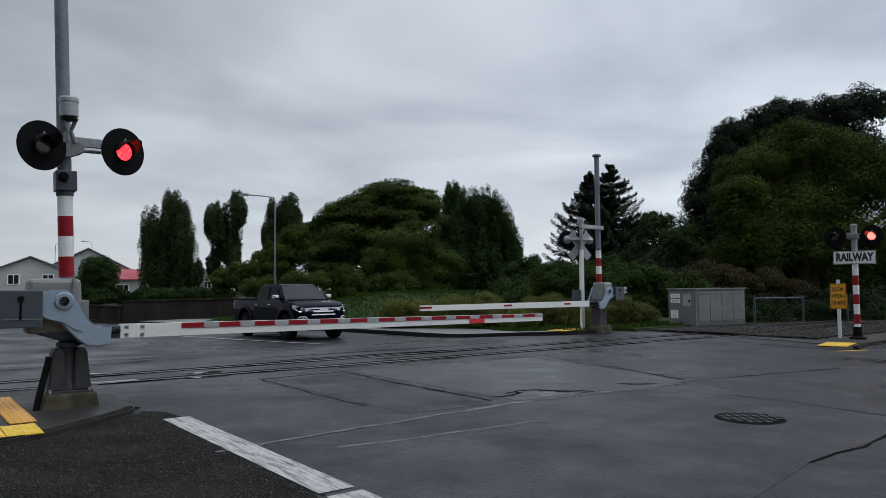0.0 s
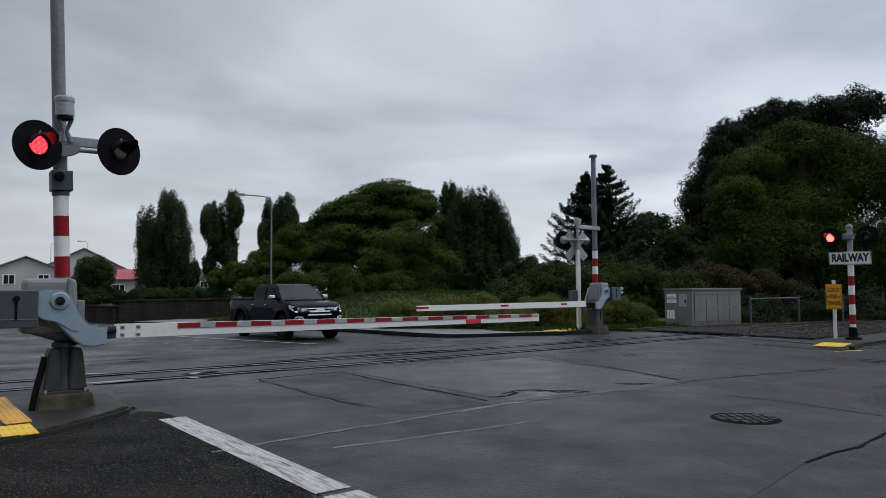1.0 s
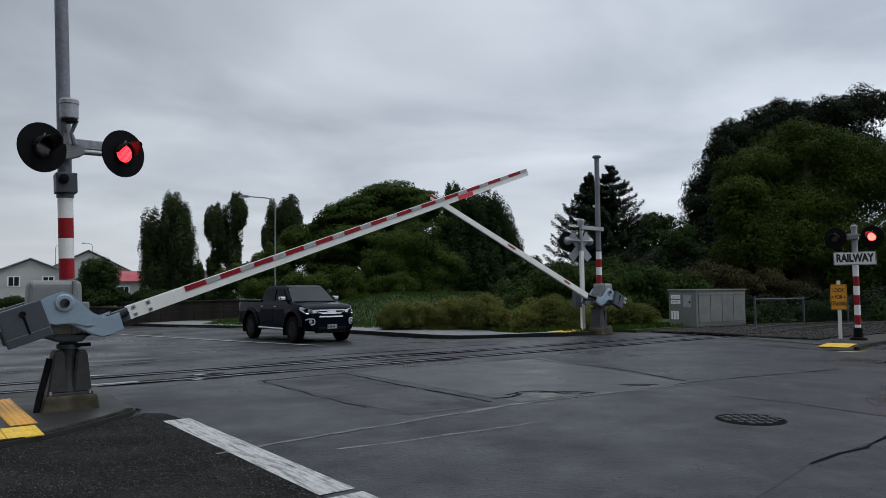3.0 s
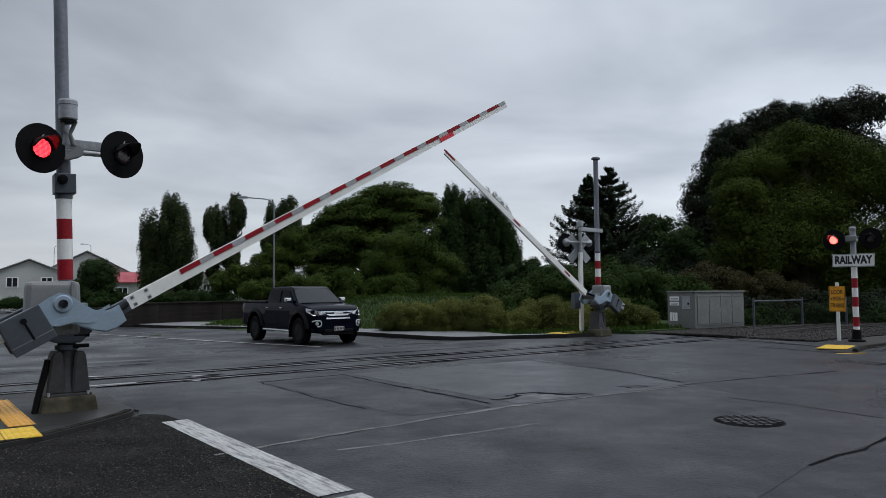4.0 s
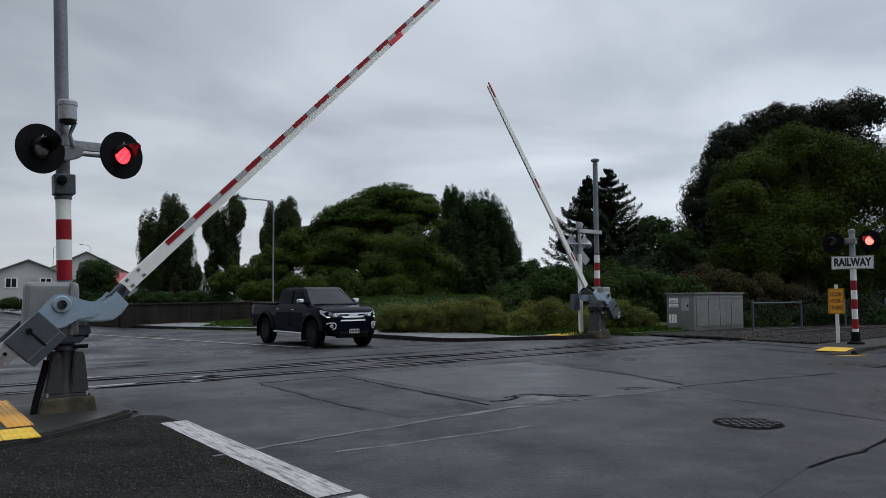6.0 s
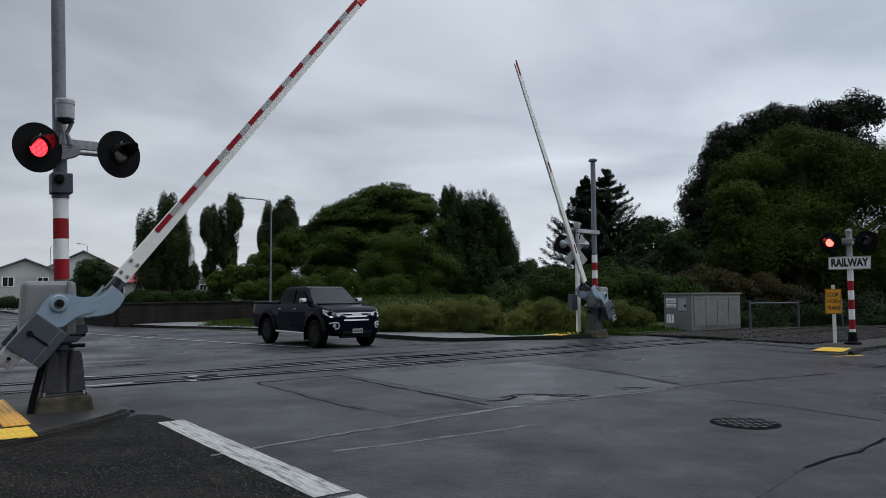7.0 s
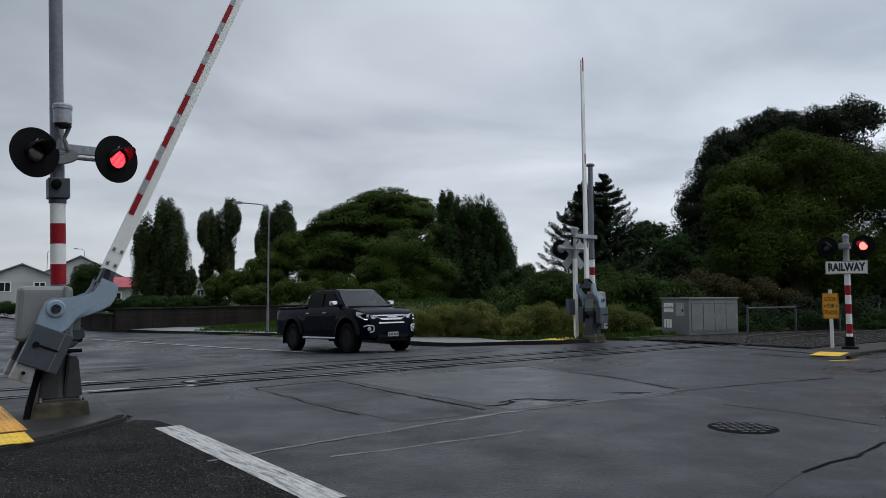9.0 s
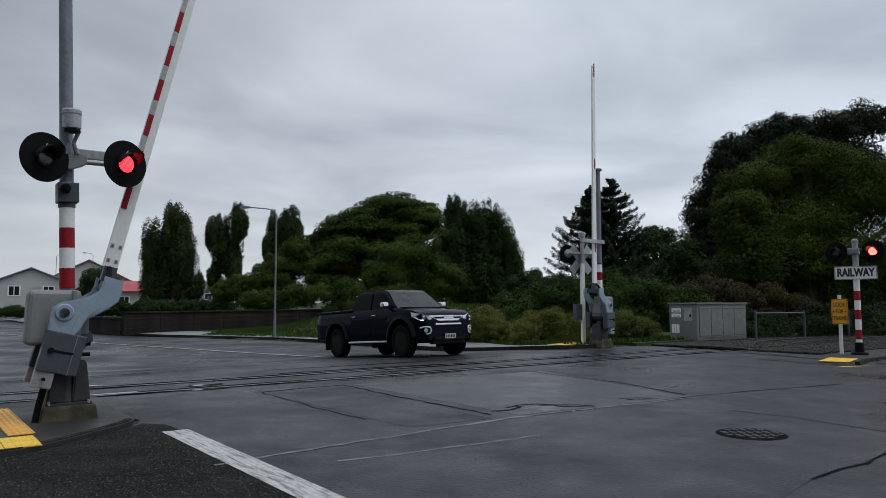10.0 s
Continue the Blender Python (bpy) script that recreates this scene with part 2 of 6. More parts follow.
def tube(bm, p, q, r0, r1=None, n=20, caps=True):
    """A round bar from p to q."""
    r1 = r0 if r1 is None else r1
    p, q = Vector(p), Vector(q)
    m = Matrix.Translation((p + q) / 2) @ (q - p).to_track_quat("Z", "Y").to_matrix().to_4x4()
    bmesh.ops.create_cone(bm, cap_ends=caps, segments=n, radius1=r0, radius2=r1, depth=(q - p).length, matrix=m)
    return bm


def lathe(bm, profile, m=None, n=32, caps=True):
    """Turns (radius, z) pairs about z."""
    m = m or Matrix()
    rings = []
    for r, z in profile:
        rings.append([bm.verts.new(m @ Vector((r * math.cos(2 * math.pi * i / n), r * math.sin(2 * math.pi * i / n), z))) for i in range(n)])
    for a, b in zip(rings, rings[1:]):
        for i in range(n):
            bm.faces.new((a[i], a[(i + 1) % n], b[(i + 1) % n], b[i]))
    if caps and profile[0][0] > 1e-4:
        bm.faces.new(list(reversed(rings[0])))
    if caps and profile[-1][0] > 1e-4:
        bm.faces.new(rings[-1])
    return bm


def plate(bm, outline, y0, y1, bevel=0.0, m=None):
    """An outline in x and z, made thick from y0 to y1."""
    m = m or Matrix()
    a = [bm.verts.new(m @ Vector((x, y0, z))) for x, z in outline]
    b = [bm.verts.new(m @ Vector((x, y1, z))) for x, z in outline]
    fa, fb = bm.faces.new(a), bm.faces.new(list(reversed(b)))
    k = len(outline)
    side = [bm.faces.new((a[(i + 1) % k], a[i], b[i], b[(i + 1) % k])) for i in range(k)]
    bmesh.ops.recalc_face_normals(bm, faces=[fa, fb, *side])
    if bevel:
        bmesh.ops.bevel(bm, geom=list({e for f in (fa, fb) for e in f.edges}), offset=bevel, segments=2, affect="EDGES")
    return bm


def ribbon(bm, pts, width, z=0.006, follow=True):
    """A flat strip along a line on the ground."""
    left, right = [], []
    for i, p in enumerate(pts):
        a, b = Vector(pts[max(0, i - 1)]), Vector(pts[min(len(pts) - 1, i + 1)])
        d = (b - a).normalized()
        nrm = Vector((-d.y, d.x))
        w = width[i] if isinstance(width, (list, tuple)) else width
        for k, row in ((0.5, left), (-0.5, right)):
            q = Vector(p) + nrm * w * k
            row.append(bm.verts.new((q.x, q.y, (fall(q.x, q.y) if follow else 0) + z)))
    for i in range(len(pts) - 1):
        bm.faces.new((right[i], right[i + 1], left[i + 1], left[i]))
    return bm


def dense(pts, step=0.5, wob=0.0, seed=0):
    """A line with points every step, slightly unsteady."""
    rng = random.Random(seed)
    out = []
    for a, b in zip(pts, pts[1:]):
        a, b = Vector(a), Vector(b)
        k = max(1, int((b - a).length / step))
        for i in range(k):
            p = a.lerp(b, i / k)
            out.append((p.x + rng.uniform(-wob, wob), p.y + rng.uniform(-wob, wob)))
    out.append(tuple(pts[-1]))
    return out


def us(u, s):
    p = U * u + N * s
    return (p.x, p.y)


def slab(bm, outline, height, step=1.5):
    """A raised sheet over an outline, following the ground, with a real edge."""
    pts = dense(list(outline) + [outline[0]], step)[:-1]
    top = [bm.verts.new((x, y, fall(x, y) + height)) for x, y in pts]
    low = [bm.verts.new((x, y, fall(x, y) - 0.3)) for x, y in pts]
    f = bm.faces.new(top)
    k = len(pts)
    for i in range(k):
        bm.faces.new((top[i], low[i], low[(i + 1) % k], top[(i + 1) % k]))
    bmesh.ops.triangulate(bm, faces=[f])
    bmesh.ops.recalc_face_normals(bm, faces=bm.faces[:])
    return bm


def leaves_mesh(name, centre, normal, size, material, parent=None, label="", aspect=1.0, rng=None):
    """Many small leaves in one mesh: arrays of places, facings and sizes."""
    k = len(centre)
    nrm = normal / np.linalg.norm(normal, axis=1, keepdims=True)
    ref = rng.normal(size=(k, 3))
    a = np.cross(nrm, ref); a /= np.linalg.norm(a, axis=1, keepdims=True)
    b = np.cross(nrm, a)
    s = size[:, None]
    v = np.empty((k, 3, 3))
    v[:, 0] = centre - a * s * aspect - b * s * 0.5
    v[:, 1] = centre - a * s * aspect * 0.6 + b * s * 0.5
    v[:, 2] = centre + a * s * aspect
    me = bpy.data.meshes.new(name)
    me.vertices.add(3 * k)
    me.vertices.foreach_set("co", v.reshape(-1))
    me.loops.add(3 * k)
    me.loops.foreach_set("vertex_index", np.arange(3 * k, dtype=np.int32))
    me.polygons.add(k)
    me.polygons.foreach_set("loop_start", np.arange(0, 3 * k, 3, dtype=np.int32))
    me.update(calc_edges=True)
    me.materials.append(material)
    ob = new(name, me)
    if parent:
        ob.parent = parent
    if label:
        tagged(ob, label)
    return ob


# ---- ground, road, verges ----
def sheet(name, xs, ys, dz, material):
    bm = bmesh.new()
    grid = [[bm.verts.new((x, y, fall(x, y) + dz)) for x in xs] for y in ys]
    for j in range(len(ys) - 1):
        for i in range(len(xs) - 1):
            bm.faces.new((grid[j][i], grid[j][i + 1], grid[j + 1][i + 1], grid[j + 1][i]))
    return link(name, bm, material, smooth=True)


far = [-2500, -900, -400, -180]
tagged(sheet("ground", far + list(range(-90, 91, 6)) + [180, 400, 900, 2500], [-2500, -600, -150] + list(range(-40, 101, 4)) + [180, 400, 900, 2500], -0.06, GRASS),
       "flat damp grassy ground reaching the horizon", "ground", kind="structure")
tagged(sheet("road", [-90, -70, -56, -46] + [i * 1.0 for i in range(-38, 27)] + [34, 45, 60, 90], [-60, -40, -25, -15] + [i * 1.0 for i in range(-8, 46)] + [50, 60, 75, 95], 0.0, ASPHALT),
       "wet dark grey asphalt road with patches and seams", "road", kind="structure")

# far verge: kerb line from the distance on one side round to the track
KERBLINE = [(-60, 92), (-41.8, 68), (-27, 48.5), (-20, 40), (-16.4, 35.9), (-13, 33.3), (-9.6, 31.7), (-6.8, 30.2), (-4.6, 28.2), (-3.0, 26.4), (-0.5, 23.8), (1.4, 21.9), (2.6, 21.0), (3.6, 20.75), (4.7, 21.2)]
KERBLINE += [us(17.6, 14.5), us(24, 14.6), us(40, 14.9), us(75, 15.5)]
FARSIDE = [(85, 85), (40, 93), (-20, 94)]


def inset(line, d):
    out = []
    for i, p in enumerate(line):
        a, b = Vector(line[max(0, i - 1)]), Vector(line[min(len(line) - 1, i + 1)])
        t = (b - a).normalized()
        q = Vector(p) + Vector((-t.y, t.x)) * d
        out.append((q.x, q.y))
    return out


tagged(link("verge", slab(bmesh.new(), inset(KERBLINE[:14], 3.0) + [(5.3, 23.4)] + KERBLINE[15:] + FARSIDE, 0.09), GRASS), "raised grass verge behind the kerb", "verge", kind="structure")


def kerb(name, line, label, material=KERB, w=0.14, h=0.115, step=1.0):
    root = thing(name, Matrix(), label, "kerb", kind="structure")
    stones = dense(line, step)
    for a, b in zip(stones, stones[1:]):
        bm = bmesh.new()
        d = (Vector(b) - Vector(a)).normalized()
        nn = Vector((-d.y, d.x)) * w
        g = d * 0.006
        pts = [Vector(a) + g, Vector(b) - g, Vector(b) - g + nn, Vector(a) + g + nn]
        lo = [bm.verts.new((p.x, p.y, fall(p.x, p.y) - 0.05)) for p in pts]
        hi = [bm.verts.new((p.x + (nn.x * 0.25 if i < 2 else 0), p.y + (nn.y * 0.25 if i < 2 else 0), fall(p.x, p.y) + h)) for i, p in enumerate(pts)]
        bm.faces.new(hi)
        for i in range(4):
            bm.faces.new((lo[i], lo[(i + 1) % 4], hi[(i + 1) % 4], hi[i]))
        part("kerbstone", bm, material, root)
    return root


kerb("kerb", KERBLINE[2:15], "wet concrete kerb along the far road edge, its shade in the colour", KERBDARK, w=0.13, h=0.10)
bm = bmesh.new()
pth = KERBLINE[1:15]
a, b = inset(pth, 0.12), inset(pth, 3.2)
a, b = dense(a, 0.8), dense(b, 0.8)
k = min(len(a), len(b))
a, b = [(lambda L, f: L[round(f * (len(L) - 1))])(a, i / k) for i in range(k + 1)], [(lambda L, f: L[round(f * (len(L) - 1))])(b, i / k) for i in range(k + 1)]
va = [bm.verts.new((x, y, fall(x, y) + 0.105)) for x, y in a]
vb = [bm.verts.new((x, y, fall(x, y) + 0.105)) for x, y in b]
for i in range(len(a) - 1):
    bm.faces.new((va[i], va[i + 1], vb[i + 1], vb[i]))
bmesh.ops.recalc_face_normals(bm, faces=bm.faces[:])
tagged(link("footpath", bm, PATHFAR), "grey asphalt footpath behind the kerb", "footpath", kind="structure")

# corner island by the near gate
ISLAND = [(-40, -2.5), (-9, 3.3), (-5.1, 5.25), (-4.2, 5.95), (-3.85, 6.4), (-3.68, 6.75), (-3.55, 7.3), (-3.46, 7.8), (-3.44, 8.15), (-3.62, 8.4), (-3.9, 8.72), (-4.33, 9.4), (-4.85, 10.15), us(-7, 10.6), us(-40, 10.4)]


def soft(line, times=2):
    """Rounds the corners of an open line."""
    for _ in range(times):
        out = [line[0]]
        for a, b in zip(line, line[1:]):
            out += [(a[0] * 0.75 + b[0] * 0.25, a[1] * 0.75 + b[1] * 0.25), (a[0] * 0.25 + b[0] * 0.75, a[1] * 0.25 + b[1] * 0.75)]
        line = out + [line[-1]]
    return line


CORNER = soft(ISLAND[1:12])
ISLAND = ISLAND[:1] + CORNER + ISLAND[12:]
tagged(link("corner_footpath", slab(bmesh.new(), ISLAND, 0.05), PATH), "damp asphalt footpath corner by the gate", "footpath", kind="structure")
kerb("corner_kerb", CORNER[:-13], "low worn concrete kerb round the footpath corner", w=0.10, h=0.062, step=0.5)
# right-hand verge
RSIDE = [us(17.9, 10.6), (9.40, 18.4), (9.36, 17.45), (9.55, 16.6), (9.75, 16.25), (10.43, 16.86), (14, 19.0), (40, 33), (75, 56), us(75, 10.6)]
tagged(link("side_verge", slab(bmesh.new(), RSIDE, 0.02), EARTH), "strip of dark earth beside the railway", "verge", kind="structure")
kerb("side_kerb", [(8.75, 15.2), (9.49, 16.1), (10.43, 16.86), (14, 19.0), (24, 24.6)], "low concrete kerb along the side road", w=0.12, h=0.07)
bm = bmesh.new()
vs = [bm.verts.new((x, y, 0.012)) for x, y in dense([us(17.4, 11.0), (8.75, 16.75), (8.25, 15.35), (8.72, 15.2), (9.5, 16.15), (9.6, 16.75), (9.38, 17.5), (9.42, 18.5), us(18.0, 11.0), us(17.4, 11.0)], 0.6)[:-1]]
bmesh.ops.triangulate(bm, faces=[bm.faces.new(vs)])
tagged(link("side_footpath", bm, ASPHALT), "strip of asphalt footpath at the edge of the crossing", "footpath", kind="structure")

# dark coarse patch between the kerb and the limit line
bm = bmesh.new()
PATCH = [(-30, 0.5), (-9, 3.25), (-5.1, 5.2), (-4.0, 6.1), (-3.66, 6.75), (-3.52, 7.3), (-3.43, 7.9), (-3.36, 8.2), (-3.1, 8.12), (-2.8, 7.72), (-2.2, 6.9), (-1.5, 6.0), (-0.95, 5.0), (-0.2, 3.6), (0.8, 1.0), (1.0, -6), (-30, -8)]
vs = [bm.verts.new((x, y, 0.004)) for x, y in dense(PATCH, 0.35, 0.03, 3)[:-1]]
bmesh.ops.triangulate(bm, faces=[bm.faces.new(vs)])
tagged(link("chipseal_patch", bm, CHIPSEAL), "dark coarse chipseal surface inside the kerb", "road surface", kind="structure")
bm = bmesh.new()
ribbon(bm, [(-2.84, 7.70), (-0.72, 4.9)], 0.27, 0.008)
tagged(link("limit_line", bm, LINEPAINT), "worn white painted limit line on the road", "road marking", kind="structure")
bm = bmesh.new()
ribbon(bm, [(-0.66, 4.83), (0.9, 2.77)], 0.27, 0.008)
tagged(link("limit_line_end", bm, LINEPAINT), "worn white painted limit line on the road", "road marking", kind="structure")
bm = bmesh.new()
ribbon(bm, dense([(-34, 52), (-24, 38.5), (-17, 31.4), (-14.3, 28.8), (-10.3, 25.7), (-6.8, 23.0), (-3.5, 20.6)], 1.0), 0.13, 0.018)
tagged(link("lane_line", bm, FAINTPAINT), "faint white lane line beyond the rails", "road marking", kind="structure")


def strip(name, line, w, material, label, z=0.005, wob=0.022, seed=1, step=0.18):
    bm = bmesh.new()
    pts = dense(line, step, wob, seed)
    rng = random.Random(seed)
    ws = [w * rng.uniform(0.5, 1.3) for _ in pts]
    ribbon(bm, pts, ws, z + (0.012 if N.x * line[0][0] + N.y * line[0][1] > 14 else 0.0))
    return tagged(link(name, bm, material), label, "road surface", kind="structure")


strip("seam", [(-2.74, 10.95), (-2.13, 11.51), (-1.64, 11.88), (-0.63, 10.37), (0.56, 8.73)], 0.045, TAR, "black cut seam round an asphalt patch")
strip("seam", [(-2.74, 10.9), (-1.57, 9.26), (-0.9, 8.4)], 0.02, TAR, "black cut seam round an asphalt patch", seed=2)
strip("seam", [(1.68, 14.13), (2.26, 13.03), (2.89, 12.2), (3.49, 10.5)], 0.035, TAR, "black cut seam across the road", seed=3)
strip("seam", [(3.3, 10.2), (3.79, 10.51), (4.52, 10.88), (6.51, 11.85)], 0.03, TAR, "black cut seam across the road", seed=4)
strip("tar_line", [(2.78, 5.55), (3.35, 6.0), (3.95, 6.5), (6.5, 8.6)], 0.028, TAR, "crooked black tar-filled crack", wob=0.035, seed=5, step=0.16)
strip("seam", [(3.54, 9.02), (3.99, 8.51), (4.57, 7.51)], 0.02, TAR, "black cut seam across the road", seed=6)
strip("pale_seam", [(-1.9, 6.1), (-0.7, 7.2), (0.76, 8.48), (1.6, 9.05), (2.78, 9.77), (3.46, 10.2)], 0.07, SEAM, "pale worn joint between asphalt strips", seed=7)
strip("pale_seam", [(-0.9, 6.2), (0.4, 7.0), (1.0, 7.4)], 0.05, SEAM, "pale worn joint between asphalt strips", seed=8)
for k, run in enumerate(([(8.0, 19.9), (8.45, 18.2), (8.72, 16.8)], [(8.5, 20.3), (9.39, 19.0), (9.36, 17.45), (9.5, 16.75)])):
    strip("edge_line", run, 0.10, SEAM, "pale worn edge of the crossing footpath", z=0.02, wob=0.01, seed=60 + k)
strip("edge_line", [(7.3, 16.88), (8.1, 15.35), (8.5, 15.05)], 0.05, TAR, "dark joint beside the footpath", seed=62)
bm = bmesh.new()
ribbon(bm, [(8.1, 14.85), (8.8, 15.02)], 0.10, 0.008)
tagged(link("kerb_marking", bm, YELLOW), "short yellow painted dash beside the kerb", "road marking", kind="structure")
strip("seam", [(7.55, 12.62), (8.1, 13.05), (9.0, 13.7)], 0.05, TAR, "black tar-filled crack", seed=63)
strip("seam", [(-4.85, 10.2), (-3.95, 8.8), (-3.5, 8.35)], 0.05, TAR, "dark joint between footpath and road", z=0.006, seed=9)

# the patched hollow and the manhole
bm = bmesh.new()
vs = [bm.verts.new((1.30 + 0.26 * math.cos(a) * random.uniform(0.5, 1.2), 9.22 + 0.22 * math.sin(a) * random.uniform(0.5, 1.2), 0.004)) for a in [i * math.tau / 26 for i in range(26)]]
bm.faces.new(vs)
tagged(link("broken_patch", bm, SEAM), "pale broken patch in the asphalt", "road surface", kind="structure")
for k, run in enumerate(([(0.78, 9.30), (0.95, 9.52), (1.2, 9.62), (1.5, 9.55), (1.75, 9.50), (1.95, 9.40)], [(1.25, 9.50), (1.5, 9.44), (1.85, 9.34)], [(0.62, 9.02), (0.85, 9.12), (1.0, 9.40)], [(2.45, 10.15), (2.75, 10.22), (3.0, 10.15)], [(2.5, 10.02), (2.85, 10.08)])):
    strip("broken_edge", run, 0.07, TAR, "dark crumbled edge of a shallow pothole", z=0.004, wob=0.035, seed=70 + k, step=0.07)
COVERSTUD = mat("worn_cover_iron", (0.035, 0.036, 0.038), 0.5, 0.2, scale=12, fine=60, mix=0.9, bump=0.5, wear=((0.010, 0.010, 0.011), 14, 0.45, 0.6))
mh = thing("manhole", pose(3.12, 7.42, 0), "round dark iron manhole cover set in asphalt", "manhole")
part("surround", lathe(bmesh.new(), [(0.0, 0.0), (0.335, 0.001), (0.345, 0.003), (0.34, 0.007), (0.33, 0.009), (0.325, 0.004)]), CHIPSEAL, mh, "ragged ring of dark asphalt")
part("cover", lathe(bmesh.new(), [(0.322, 0.0), (0.322, 0.009), (0.0, 0.010)]), TAR, mh)
for i in range(7):
    for j in range(7):
        x, y = (i - 3) * 0.085, (j - 3) * 0.085
        if math.hypot(x, y) < 0.29:
            part("stud", box(bmesh.new(), x - 0.028, x + 0.028, y - 0.028, y + 0.028, 0.008, 0.017), COVERSTUD, mh)

# yellow tactile paving: three patches
def paving(cx, cy, turn, nx, ny, mater, z, label, w=0.3):
    root = thing("tactile_paving", pose(cx, cy, z, 0, 0, turn), label, "paving", "yellow tactile paving")
    bm = bmesh.new()
    box(bm, -w / 2 + 0.004, w / 2 - 0.004, -w / 2 + 0.004, w / 2 - 0.004, 0, 0.012, 0.002, seg=1)
    for i in range(5):
        for j in range(5):
            tube(bm, ((i - 2) * 0.055, (j - 2) * 0.055, 0.012), ((i - 2) * 0.055, (j - 2) * 0.055, 0.016), 0.014, 0.010, n=6)
    first = part("paver", bm, mater, root)
    for i in range(nx):
        for j in range(ny):
            ob = first if i == j == 0 else new("paver", first.data)
            ob.parent = root
            ob.location = ((i - (nx - 1) / 2) * w, (j - (ny - 1) / 2) * w, 0)
    return root


paving(-4.44, 6.46, 37, 5, 2, YELLOW, 0.052, "bright yellow tactile pavers on the corner footpath")
paving(-4.80, 8.02, -52.5, 10, 1, ORANGE, 0.052, "worn orange-yellow painted strip on the footpath", w=0.21)
paving(8.86, 16.28, 52, 4, 2, YELLOW, 0.024, "yellow tactile pavers at the kerb of the side verge")
paving(3.74, 21.55, 50, 5, 2, YELLOW, 0.095, "yellow tactile pavers beside the far gate")

# ---- railway ----
def rail(s, u0, u1, name, material, z=0.006, h=0.0, label="", rise=0.0):
    bm = bmesh.new()
    steps = [u0 + (u1 - u0) * i / 40 for i in range(41)]
    prof = [(-0.032, -0.10), (0.032, -0.10), (0.034, z + h - 0.006), (0.026, z + h), (-0.026, z + h), (-0.034, z + h - 0.006)]
    rows = []
    for u in steps:
        row = []
        for o, zz in prof:
            x, y = us(u, s + o)
            row.append(bm.verts.new((x, y, zz + rise * min(1.0, max(0.0, (u - u0) / 4.0)))))
        rows.append(row)
    for a, b in zip(rows, rows[1:]):
        for i in range(6):
            bm.faces.new((a[i], a[(i + 1) % 6], b[(i + 1) % 6], b[i]))
    return tagged(link(name, bm, material), label, "rail", kind="structure")


for s in (11.56, 12.63):
    rail(s, -60, 17.9, "rail", RAILSTEEL, label="polished steel rail set flush in the road")
    rail(s, 17.9, 60, "rail", RUST, z=0.012, rise=0.12, label="brown rusted rail on ballast")
    strip("flangeway", [us(-60, s - 0.12), us(18, s - 0.12)], 0.15, GROOVE, "flat strip for the wet groove beside the rail, its shade in the colour", wob=0.012, step=0.7, seed=int(s))
    strip("flangeway", [us(-60, s + 0.13), us(18, s + 0.13)], 0.10, GROOVE, "flat strip for the wet groove beside the rail, its shade in the colour", wob=0.012, step=0.7, seed=int(s) + 5)
strip("flangeway", [us(5.5, 13.85), us(8.5, 13.68), us(11.5, 13.8)], 0.07, GROOVE, "dark joint at the edge of the crossing panel", wob=0.02, step=0.8, seed=31)
strip("flangeway", [us(5.5, 13.02), us(7.8, 12.98), us(9.3, 12.8)], 0.12, GROOVE, "dark joint at the edge of the crossing panel", wob=0.02, step=0.8, seed=32)
# flat strip: gutter damp and the shade along the kerb in one black
strip("gutter", [(-20.3, 39.8), (-16.6, 35.75), (-13.1, 33.15), (-9.7, 31.55), (-6.9, 30.05), (-4.75, 28.05), (-3.15, 26.25), (-0.65, 23.65), (1.25, 21.75), (2.5, 20.85), (3.55, 20.6)], 0.26, GROOVE, "dark strip for the wet gutter along the kerb, its shade in the colour", wob=0.01, seed=41)
strip("joint", [us(-2.5, 14.35), us(3.5, 14.5)], 0.06, GROOVE, "dark crack beyond the rails", seed=42)
strip("joint", [us(-4.0, 15.2), us(0.5, 15.0)], 0.05, TAR, "dark crack beyond the rails", seed=43)
strip("joint", [us(3.0, 14.6), us(4.4, 14.9)], 0.06, GROOVE, "dark broken edge beyond the rails", seed=44)
strip("joint", [us(5.8, 11.2), us(8.5, 11.3)], 0.06, TAR, "dark broken edge before the rails", seed=45)
# wet film lying in the low spots
WET = mat("standing_water", (0.05, 0.05, 0.055), 0.06, scale=3, fine=20, rvar=0.03, spec=0.9)
for k, (u, s0, lu, ls) in enumerate(((2.4, 11.66, 0.8, 0.07), (3.75, 11.95, 0.35, 0.12), (3.6, 11.35, 0.4, 0.08), (5.1, 11.45, 0.3, 0.08), (2.0, 12.95, 0.5, 0.08), (3.6, 15.6, 0.3, 0.12), (7.5, 12.1, 0.6, 0.05))):
    bm = bmesh.new()
    rr = random.Random(k)
    vs = []
    for i in range(18):
        a = math.tau * i / 18
        x, y = us(u + lu * math.cos(a) * rr.uniform(0.7, 1.1), s0 + ls * math.sin(a) * rr.uniform(0.7, 1.1))
        vs.append(bm.verts.new((x, y, fall(x, y) + 0.009)))
    bm.faces.new(vs)
    tagged(link("puddle", bm, WET), "thin shining puddle by the rails", "puddle", kind="structure")
ASPHALT_OLD = mat("older_asphalt", (0.022, 0.0225, 0.0255), 0.5, dark=(0.015, 0.016, 0.019), scale=0.9, fine=36, mix=0.9, bump=0.8, rvar=0.2, grain=0.9, spec=0.3, wear=((0.040, 0.0415, 0.045), 2.6, 0.48, 0.7))
